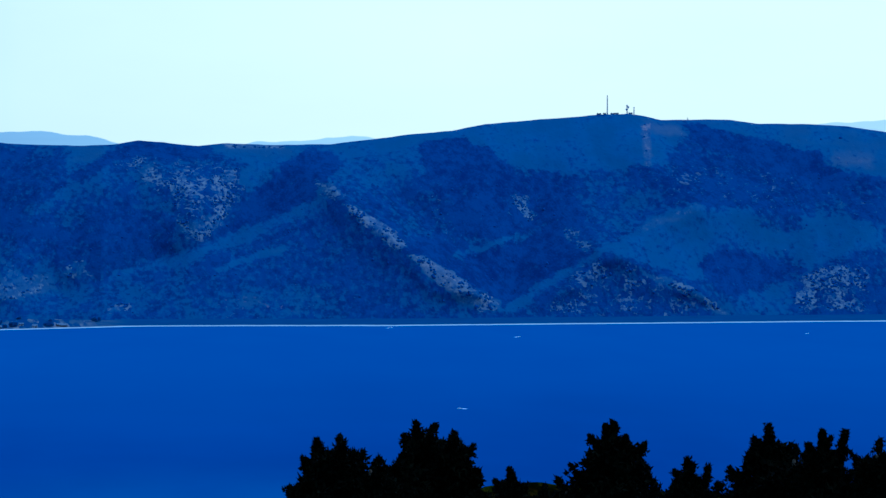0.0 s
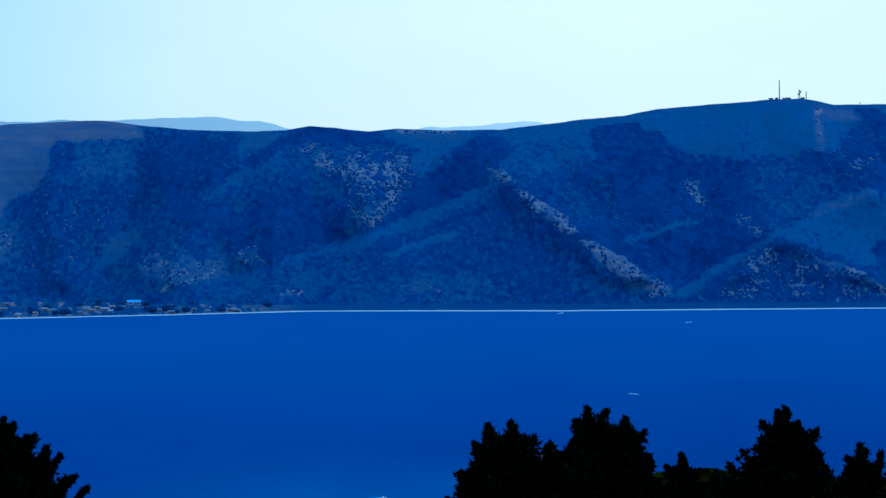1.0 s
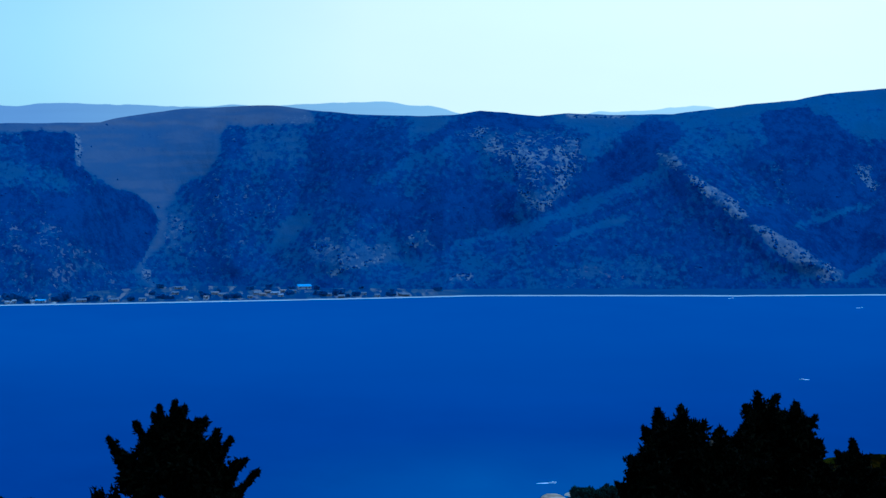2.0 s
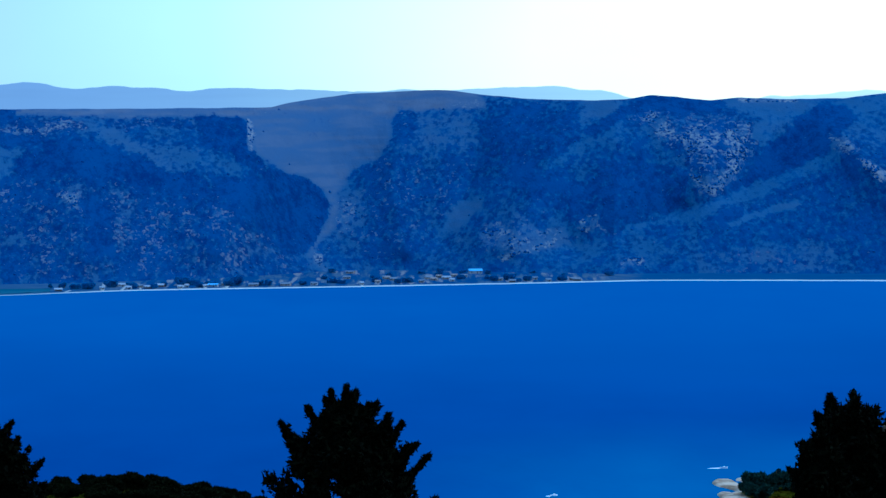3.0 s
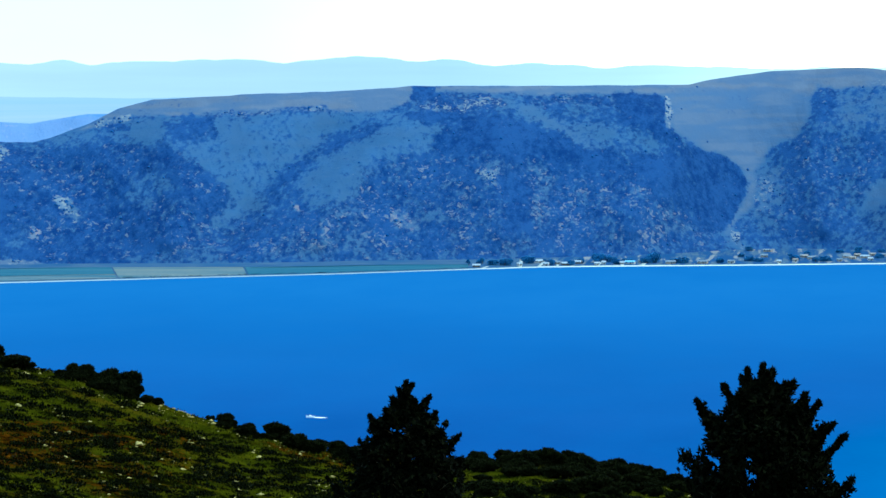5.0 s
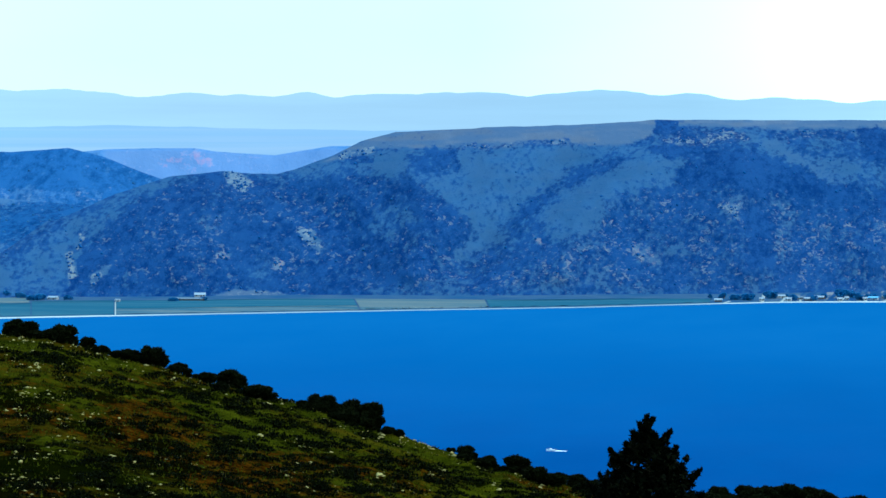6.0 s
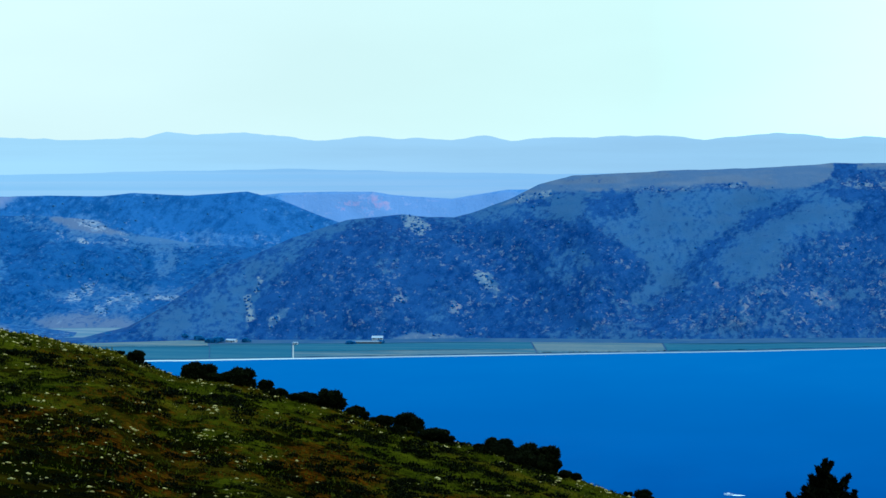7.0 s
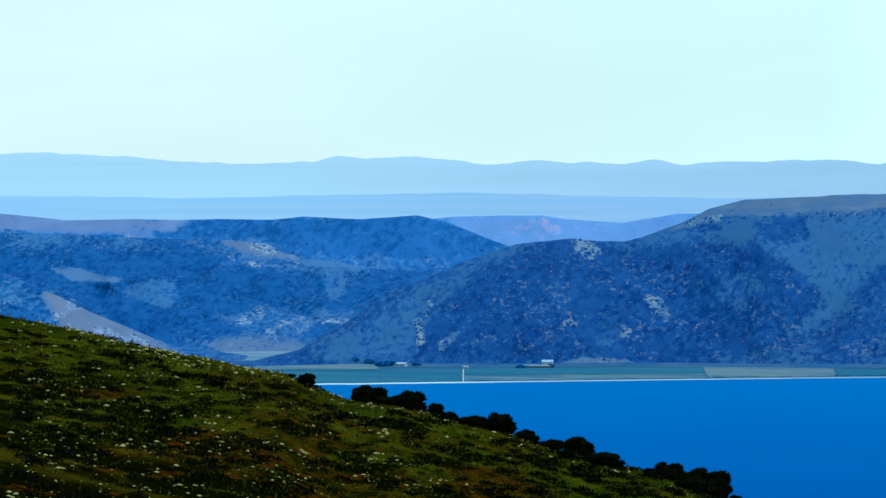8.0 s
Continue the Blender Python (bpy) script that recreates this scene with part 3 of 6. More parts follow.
cover_patch([(-3.5, 0.091), (-4.23, 0.07), (-4.05, -0.153), (-3.59, -0.248)], 0.32, 0.2, 0.06, 0.1, 0.03)
cover_patch([(-4.3, -0.154), (-4.83, -0.023), (-5.19, -0.186), (-5.81, -0.117), (-6.26, -0.281), (-6.45, -0.569), (-6.18, -0.854), (-6.05, -1.211), (-5.71, -1.495), (-5.45, -1.404), (-5.27, -1.009), (-5.17, -0.651), (-4.56, -0.397)], 0.70, 0.15, 0.60, 0.0, 0.05)
cover_patch([(-5.32, -1.054), (-5.65, -1.146), (-6.03, -0.942), (-6, -1.211), (-5.58, -1.387), (-5.4, -1.278)], 0.45, 0.2, 0.70, 0, 0.03)
cover_patch([(-5.82, 0.044), (-6.08, 0.132), (-6.98, 0.127), (-7.56, 0.089), (-7.2, -0.08), (-6.72, -0.346), (-6.48, -0.64), (-6.26, -0.496), (-6.44, -0.228), (-6.08, -0.119)], 0.26, 0.15, 0.05, 0, 0.03)  # crest and gully
cover_patch([(-6.04, 0.114), (-7.02, 0.091), (-6.98, 0.02), (-6.08, 0.024)], 0.2, 0.5, 0.85, 0, 0.015)
# the gully's shade is painted in with its scrub, as full cover
cover_patch([(-7.74, -0.002), (-7.89, -0.218), (-7.62, -0.575), (-7.24, -0.86), (-6.79, -1.126), (-6.43, -1.213), (-6.03, -1.3), (-6.34, -0.926), (-6.54, -0.641), (-6.98, -0.303), (-7.34, -0.054)], 1, 0, 0, 0, 0.025)
cover_patch([(-5.85, -1.443), (-6.43, -1.213), (-7.15, -0.949), (-7.62, -0.709), (-7.53, -0.951), (-6.97, -1.217), (-6.34, -1.482), (-5.44, -1.789), (-4.28, -2.003), (-4.28, -1.914), (-5.36, -1.636)], 0.32, 0.08, 0.02, 0, 0.045)
cover_patch([(-4.28, -2.03), (-5.44, -1.834), (-6.34, -1.616), (-7.15, -1.442), (-7.87, -0.935), (-8.22, -1.206), (-8.76, -1.613), (-9.3, -2.02), (-9.92, -2.382), (-10.46, -2.671), (-10.37, -2.76), (-3.66, -2.73), (-3.48, -2.532)], 0.6, 0.06, 0.04, 0.1, 0.05)  # the smooth lower spur
cover_patch([(-5.89, -1.864), (-6.34, -1.688), (-7.01, -1.513), (-7.04, -1.594), (-6.34, -1.786), (-5.94, -1.945)], 0.12, 0.2, 0.02, 0, 0.02)
cover_patch([(-6.33, -2.494), (-6.87, -2.408), (-6.96, -2.678), (-6.33, -2.682)], 0.5, 0.3, 0.35, 0.3, 0.04)
cover_patch([(-7.89, -0.863), (-8.09, -0.9), (-8.76, -1.281), (-8.98, -1.551), (-8.76, -1.604), (-8.31, -1.269)], 0.4, 0.6, 0.78, 0.15, 0.02)  # the pale spur
cover_patch([(-8.98, -1.65), (-9.16, -1.678), (-9.76, -2.004), (-9.96, -2.202), (-9.66, -2.273), (-9.3, -2.038)], 0.03, 0.85, 0.95, 0.3, 0.015)
cover_patch([(-9.66, -2.093), (-9.94, -2.157), (-10.44, -2.411), (-10.43, -2.581), (-10.1, -2.589), (-9.65, -2.344)], 0.42, 0.4, 0.66, 0.1, 0.02)
cover_patch([(-7.49, -0.44), (-7.74, -0.531), (-7.98, -0.756), (-7.56, -0.718)], 0.5, 0.3, 0.6, 0, 0.03)
cover_patch([(-2.51, -1.72), (-2.78, -1.776), (-2.88, -1.973), (-3.26, -1.959), (-3.43, -2.139), (-3.04, -2.305), (-2.68, -2.301), (-1.98, -2.232), (-1.98, -1.876)], 0.5, 0.3, 0.56, 0, 0.03)  # pale ground above the village
cover_patch([(-3.56, -1.819), (-3.84, -1.642), (-3.96, -1.947), (-3.57, -1.997)], 0.5, 0.3, 0.75, 0, 0.03)
cover_patch([(-4.19, -2.431), (-4.55, -2.39), (-4.55, -2.569), (-4.19, -2.574)], 0.5, 0.2, 0.6, 0, 0.03)
cover_patch([(-1.96, -0.022), (-2.85, 0.059), (-3.57, 0.017), (-3.29, -0.678), (-2.75, -1.122), (-1.95, -1.025)], 0.85, 0, 0.14, 0, 0.1)  # slope beside the bare bowl
cover_patch([(0.02, -1.008), (-0.7, -0.566), (-1.86, -0.666), (-1.95, -1.115), (-1.59, -1.381), (-1.32, -1.827), (-0.86, -2.451), (0.22, -2.487), (-0.15, -1.458)], 0.76, 0.1, 0.3, 0.05, 0.09)
cover_patch([(-1.36, -1.935), (-1.59, -1.56), (-2.05, -1.367), (-1.96, -1.581), (-1.58, -1.982)], 0.08, 0.25, 0.02, 0, 0.03)
cover_patch([(-0.88, -0.12), (-1.87, -0.039), (-1.97, -0.577), (-1.59, -0.682), (-1.06, -0.722), (-0.77, -0.585)], 0.46, 0.25, 0.04, 0, 0.1)
cover_patch([(2.52, -0.107), (1.72, -0.096), (1.62, -0.635), (1.44, -0.86), (0.9, -1.09), (0.46, -1.318), (0.32, -1.543), (0.44, -1.901), (0.66, -2.168), (1.11, -2.344), (1.65, -1.979), (2.18, -1.346), (2.35, -0.717)], 1, 0, 0.05, 0, 0.04)  # dark face left of the bowl
cover_patch([(3.16, -0.638), (2.53, -0.581), (1.98, -0.766), (1.62, -1.011), (2, -1.097), (2.53, -1.002)], 0.42, 0.1, 0.02, 0, 0.1)
cover_patch([(5.39, -0.732), (4.67, -0.427), (3.25, -0.727), (2.36, -1.165), (2.18, -1.454), (3.43, -1.351), (4.77, -1.069), (5.39, -1.062)], 0.95, 0, 0.06, 0, 0.1)
cover_patch([(6.46, -1.3), (5.39, -1.044), (4.32, -1.145), (3.25, -1.335), (2, -1.438), (1.29, -2.162), (0.76, -2.437), (0.76, -2.742), (9.65, -2.676), (9.64, -2.057), (7, -1.917)], 0.74, 0.15, 0.38, 0.2, 0.12)  # flecked lower slope
cover_patch([(4.33, -1.414), (3.88, -1.418), (3.89, -2.313), (4.25, -2.309)], 0.95, 0, 0.1, 0, 0.06)
cover_patch([(6.98, -0.475), (6.18, -0.412), (5.56, -0.462), (5.37, -0.732), (5.46, -1.008), (6.01, -1.055), (6.46, -1.3), (6.73, -1.671), (7.35, -1.912), (7.87, -1.017)], 0.32, 0.12, 0.02, 0, 0.08)
cover_patch([(4.31, -0.269), (3.78, -0.292), (3.23, -0.619), (2.7, -0.983), (2.79, -1.089), (3.34, -0.77), (3.96, -0.496)], 0.34, 0.2, 0.03, 0, 0.05)
cover_patch([(8.73, -0.076), (5.73, 0.03), (5.38, 0.044), (1.99, 0.049), (1.63, 0.064), (1.27, 0.097), (0.19, 0.284), (-1.06, 0.344), (-1.96, 0.229), (-2.08, 0.066), (-1.33, -0.034), (-0.88, -0.075), (-0.52, -0.161), (0.73, -0.123), (1.63, -0.16), (2.35, -0.091), (3.42, -0.108), (4.31, -0.073), (5.2, -0.047), (5.65, -0.149), (5.91, -0.281), (6.45, -0.338), (8.74, -0.404)], 0.06, 0.92, 0.1, 0.2, 0.025)  # dry grass along the top
cover_patch([(-1.38, 0.037), (-1.96, 0.139), (-2.06, 0.031), (-1.46, -0.053)], 0.2, 0.6, 0.75, 0.1, 0.025)
cover_patch([(1.72, -0.096), (0.73, -0.069), (-0.88, -0.084), (-0.97, -0.255), (-0.7, -0.208), (-0.52, -0.52), (-0.36, -0.787), (0.1, -1.007), (0.14, -1.186), (0.32, -1.382), (0.43, -1.336), (0.61, -1.191), (1.1, -1.016), (1.55, -0.743), (1.65, -0.321)], 0.05, 0.62, 0.03, 0.08, 0.025)  # the bare bowl
cover_patch([(0.43, -1.3), (0.26, -1.41), (0.24, -1.724), (0.37, -1.902), (0.6, -2.169), (0.7, -2.365), (0.75, -2.275), (0.57, -1.945), (0.41, -1.677)], 0.12, 0.6, 0.1, 0.1, 0.025)
cover_patch([(0.28, -1.409), (-0.15, -1.368), (-0.15, -1.817), (0.19, -1.993), (0.38, -2.189), (0.56, -2.367), (0.33, -1.884)], 0.5, 0.2, 0.42, 0.1, 0.04)
cover_patch([(0.65, -2.285), (0.57, -2.349), (0.54, -2.484), (0.4, -2.584), (0.49, -2.619), (0.66, -2.465)], 0.1, 0.4, 1, 0.1, 0.01)
cover_patch([(1.74, -0.132), (1.65, -0.133), (1.6, -0.321), (1.63, -0.653), (1.69, -0.652)], 0.1, 0.5, 0.85, 0.1, 0.01)
cover_patch([(-0.68, -0.01), (-0.99, -0.067), (-0.99, -0.345), (-0.81, -0.585), (-0.61, -0.53), (-0.58, -0.251)], 0.78, 0.1, 0.15, 0, 0.03)
cover_patch([(5.65, -0.132), (5.2, -0.1), (4.31, -0.162), (4.21, -0.342), (5.29, -0.412), (5.6, -0.355)], 0.76, 0.2, 0.5, 0.05, 0.025)  # rocks under the rim
cover_patch([(3.95, -0.138), (2.53, -0.16), (2.53, -0.313), (3.87, -0.282)], 0.74, 0.2, 0.42, 0, 0.02)
cover_patch([(5.73, 0.039), (5.36, 0.026), (5.42, -0.161), (5.75, -0.202)], 1, 0, 0, 0, 0.015)
cover_patch([(6.2, -0.376), (5.29, -0.385), (4.65, -0.462), (5.21, -0.52), (5.49, -0.615), (5.65, -0.471)], 0.9, 0, 0.05, 0, 0.02)
cover_patch([(4.7, -1.302), (4.38, -1.306), (4.4, -1.52), (4.65, -1.517)], 0.5, 0.3, 0.66, 0.1, 0.03)
cover_patch([(6.16, -1.857), (5.76, -2.004), (5.63, -2.31), (5.94, -2.234)], 0.5, 0.3, 0.72, 0.5, 0.03)
cover_patch([(-2.26, -2.373), (-3.03, -2.145), (-3.07, -2.208), (-2.32, -2.445)], 0.1, 0.4, 1, 0, 0.01)
cover_patch([(-5.34, -2.392), (-6.76, -2.22), (-7.64, -2.224), (-7.64, -2.687), (-5.42, -2.678)], 0.5, 0.2, 0.25, 0.7, 0.05)
cover_patch([(12.64, -0.821), (11.38, -1.003), (10.21, -0.916), (9.23, -1.007), (8.69, -1.546), (8.58, -1.77), (9.05, -2.173), (9.59, -2.532), (10.31, -2.728), (14.97, -2.712), (15.42, -2.513), (14.79, -1.979), (14.07, -1.266), (13.35, -0.954)], 0.86, 0.1, 0.3, 0.12, 0.06)  # the end hill by the fields
cover_patch([(10.22, -1.454), (9.59, -1.276), (9.39, -1.545), (10.04, -1.903), (10.31, -1.813)], 0.52, 0.1, 0.02, 0, 0.09)
cover_patch([(12.28, -2.347), (11.83, -2.169), (11.73, -2.528), (12.19, -2.67)], 0.5, 0.1, 0.02, 0, 0.08)
cover_patch([(16.66, -2.684), (15.86, -2.153), (14.97, -1.531), (14.07, -0.997), (13.35, -0.802), (13, -0.803), (13.89, -1.221), (14.7, -1.89), (15.15, -2.693)], 0.42, 0.08, 0.04, 0, 0.05)
cover_patch([(11.47, -0.779), (10.84, -0.574), (10.03, -0.513), (9.05, -0.451), (7.79, -0.408), (6.19, -0.366), (5.74, -0.492), (5.46, -0.563), (5.46, -0.831), (6.01, -1.028), (6.36, -1.028), (6.79, -1.547), (6.94, -1.69), (7.3, -1.565), (7.08, -1.144), (6.54, -0.786), (7.08, -0.786), (7.53, -1.099), (7.97, -1.546), (8.33, -1.905), (8.78, -2.281), (8.89, -2.174), (8.58, -1.725), (8.69, -1.546), (9.05, -1.276), (9.59, -0.845), (10.21, -0.799), (10.84, -0.843)], 0.33, 0.1, 0.02, 0, 0.07)  # grass below the rim
cover_patch([(9.77, -0.513), (8.87, -0.452), (8.85, -0.783), (9.41, -0.845), (9.68, -0.666)], 0.75, 0.05, 0.05, 0, 0.04)
cover_patch([(10.59, -0.556), (10.2, -0.539), (10.2, -0.701), (10.57, -0.709)], 0.8, 0.05, 0.3, 0, 0.02)
cover_patch([(6.94, -0.714), (6.36, -0.562), (6.08, -0.545), (6.17, -0.706), (6.7, -0.849), (7.42, -1.296), (7.97, -1.77), (8.17, -1.77), (7.72, -1.206)], 0.72, 0.05, 0.05, 0, 0.06)
cover_patch([(11.02, -0.663), (10.48, -0.359), (10.03, -0.127), (8.69, -0.04), (5.7, 0.062), (5.72, -0.116), (6.1, -0.366), (6.9, -0.365), (7.35, -0.293), (8.24, -0.381), (9.05, -0.416), (10.21, -0.414), (10.57, -0.539)], 0.06, 0.88, 0.12, 0.2, 0.02)  # dry rim
cover_patch([(10.8, -0.52), (10.2, -0.405), (10.2, -0.503), (10.71, -0.619)], 0.3, 0.5, 0.85, 0, 0.015)
cover_patch([(9.05, -0.371), (7.08, -0.266), (7.08, -0.365), (9.05, -0.451)], 0.5, 0.4, 0.5, 0, 0.015)
cover_patch([(11.4, -1.703), (11.15, -1.704), (10.95, -2.009), (11.1, -2.063)], 0.4, 0.3, 0.95, 0, 0.025)  # bare scars
cover_patch([(12.64, -0.759), (12.35, -0.759), (12.08, -1.002), (12.28, -1.109), (12.52, -0.965)], 0.5, 0.3, 0.72, 0, 0.025)
cover_patch([(11.79, -2.151), (11.64, -2.205), (11.68, -2.411), (11.83, -2.366)], 0.4, 0.3, 0.85, 0.7, 0.02)
cover_patch([(13, -1.52), (12.62, -1.485), (12.53, -1.736), (12.91, -1.735)], 0.55, 0.3, 0.6, 0.3, 0.03)
cover_patch([(12.68, -2.059), (12.46, -2.059), (12.46, -2.167), (12.68, -2.166)], 0.4, 0.3, 0.85, 0.7, 0.02)
cover_patch([(15.07, -2.085), (14.96, -2.05), (14.9, -2.426), (15.01, -2.497)], 0.3, 0.3, 1, 0, 0.015)
cover_patch([(14.9, -1.934), (14.77, -1.621), (14.72, -1.666), (14.86, -2.086)], 0.3, 0.3, 0.7, 0, 0.012)
cover_patch([(14.72, -2.445), (14.3, -2.187), (14.32, -2.286), (14.66, -2.606)], 0.4, 0.3, 0.78, 0, 0.02)
cover_patch([(12.82, -2.811), (12.51, -2.696), (12.1, -2.661), (11.39, -2.744), (10.22, -2.827), (10.22, -2.908), (12.82, -2.901)], 0.15, 0.6, 0.5, 0.2, 0.02)
cover_patch([(7.66, -1.815), (7.53, -1.887), (7.53, -1.995), (7.65, -1.941)], 0.4, 0.3, 0.7, 0.8, 0.02)


def hill_fields(a, e, wobble=0.07):
    """Scrub cover, dryness, bare soil and redness at bearing a and height angle e."""
    aw = a + wobble * (fbm(a * 2.2, e * 2.2, 11) - 0.5) * 2 + 0.10 * (fbm(a * 9, e * 9, 13, 4) - 0.5) * 2
    ew = e + wobble * (fbm(a * 2.2, e * 2.2, 12) - 0.5) * 2 + 0.10 * (fbm(a * 9, e * 9, 14, 4) - 0.5) * 2
    cover = 0.62 + 0.35 * (fbm(a * 1.7, e * 1.7, 21) - 0.5) + 0.2 * (fbm(a * 8, e * 8, 22, 2) - 0.5)
    dry, bare, red = np.full(a.shape, 0.1), np.full(a.shape, 0.10), 0.3 * step(0.55, 0.75, fbm(a * 2.5, e * 2.5, 25))
    for poly, goal, soft in PATCHES:
        k = min(1.0, 0.25 + 10 * soft)
        m = inside(poly, a + (aw - a) * k, e + (ew - e) * k, soft * (1.9 if soft > 0.022 else 1.0))
        cover, dry, bare, red = (v + (g - v) * m for v, g in zip((cover, dry, bare, red), goal))
    cover = cover + 0.12 * step(-6.5, -8.5, a) * step(0.35, 0.65, cover) - 0.07 * step(-6.0, -3.5, a) * step(3.0, 0.5, a)
    dry = dry * (0.62 + 0.45 * step(0.38, 0.62, fbm(a * 1.6, e * 15, 33, 3)))
    bare = bare * (0.6 + 0.65 * step(0.38, 0.66, fbm(a * 4.5, e * 6, 31, 3)))
    return np.clip(cover, 0, 1), np.clip(dry, 0, 1), np.clip(bare, 0, 1), np.clip(red, 0, 1)


def hill_point(a, s):
    """The place on the range's face at bearing a, from its foot (s 0) to its crest (s 1)."""
    ef, ec, rf = np.degrees(np.arctan((3.0 - EYE.z) / foot_r(a))), CREST(a) + 0.02 * (fbm(a * 3, a * 0, 41) - 0.5), foot_r(a)
    ec = np.maximum(ec, ef + 0.02)
    k, tall = 1.85, np.tan(np.radians(ec))
    rc = (rf + k * (EYE.z - 3.0)) / (1 - k * tall)
    e = ef + (ec - ef) * s
    high = np.clip((ec - ef) / 2.0, 0, 1)
    relief = np.zeros(np.broadcast(a, s).shape)
    for line, swell, width in SPURS:
        d = along(line, a, e)
        relief = relief + 0.8 * swell * (0.55 * np.exp(-((d / width) ** 2)) + 0.45 * np.exp(-d / (0.7 * width)))
    relief = relief + 12 * (fbm(a * 1.1, e * 1.0, 51) - 0.5) + 5 * (fbm(a * 3.5, e * 2.6, 52, 3) - 0.5) + 2 * (fbm(a * 14, e * 9, 53, 2) - 0.5)
    w = high * step(0, 0.16, s) * (1 - 0.85 * step(0.72, 1.0, s))
    r = rf + (rc - rf) * (0.86 * s + 0.14 * s**7) - relief * w
    return e, r, EYE.z + r * np.tan(np.radians(e))


def build_range():
    cols = np.arange(-29.0, 18.9, 0.045)
    rows = np.linspace(0, 1, 92)
    A, S = np.meshgrid(cols, rows)
    E, R, Z = hill_point(A, S)
    cover, dry, bare, red = hill_fields(A, E)
    V = polar(A, R, Z)
    Z0 = polar(A[:1], R[:1] - 25, np.full_like(A[:1], -1.0))
    back = [polar(A[:1], R[-1:] + d, Z[-1:] - drop * np.clip((CREST(A[:1]) + 3.2) / 3, 0.15, 1)) for d, drop in ((40, 2.5), (120, 12), (260, 60), (420, 170))]
    V = np.concatenate([Z0, V] + back)
    put = lambda f: np.concatenate([f[:1], f] + [f[-1:]] * 4)
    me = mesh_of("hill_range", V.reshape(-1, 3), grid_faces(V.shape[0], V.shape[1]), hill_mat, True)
    for key, f in (("cover", cover), ("dry", dry), ("bare", bare), ("red", red)):
        put_attribute(me, key, put(f))
    tagged(new("hill_range", me), "long sage and juniper covered hill range across the lake", "hill", "", "structure")


def clump_field(name, centres, sizes, squash, material_, label, category, seed, kind="stuff", long=1.0):
    """Many small rough clumps in one mesh."""
    rng = np.random.default_rng(seed)
    base = np.array([(1, 0, 0), (0, 1, 0), (-1, 0, 0), (0, -1, 0), (0, 0, 1.0), (0, 0, -1.0)])
    base[:4, 2], base[5, 2] = (-0.35, -0.35, -0.35, -0.35), -2.0
    tri = np.array([(0, 1, 4), (1, 2, 4), (2, 3, 4), (3, 0, 4), (1, 0, 5), (2, 1, 5), (3, 2, 5), (0, 3, 5)])
    m = len(centres)
    ang = rng.uniform(0, 6.28, m)
    v = base[None] * rng.uniform(0.65, 1.3, (m, 6, 3)) * np.array([[[long, 1, 1]]])
    ang = ang * (0.25 if long > 1 else 1.0)
    c, s = np.cos(ang), np.sin(ang)
    v = np.stack([v[..., 0] * c[:, None] - v[..., 1] * s[:, None], v[..., 0] * s[:, None] + v[..., 1] * c[:, None], v[..., 2] * squash], -1)
    v = v * np.asarray(sizes)[:, None, None] + np.asarray(centres)[:, None, :]
    f = tri[None] + (np.arange(m) * 6)[:, None, None]
    me = mesh_of(name, v.reshape(-1, 3), f.reshape(-1, 3), material_, name == "scrub")
    return tagged(new(name, me), label, category, "", kind)


def build_scrub():
    rng = np.random.default_rng(7)
    m = 150000
    a, s = rng.uniform(-18.5, 17.3, m), rng.uniform(0.02, 0.995, m)
    e, r, z = hill_point(a, s)
    cover, dry, bare, red = hill_fields(a, e)
    tall = np.clip((CREST(a) - FOOT(a)) / 3.0, 0, 1)
    stand = step(0.35, 0.62, fbm(a * 7, e * 7, 61, 3))
    keep = rng.uniform(0, 1, m) < tall * (0.0008 + 0.004 * stand * step(0.42, 0.7, cover) + 0.42 * step(0.44, 0.72, bare) * (0.25 + 0.75 * stand))
    a, r, z = a[keep], r[keep], z[keep]
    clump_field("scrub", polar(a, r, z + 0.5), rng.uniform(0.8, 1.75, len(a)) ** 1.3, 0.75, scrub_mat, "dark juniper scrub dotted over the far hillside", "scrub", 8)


build_range()
build_scrub()


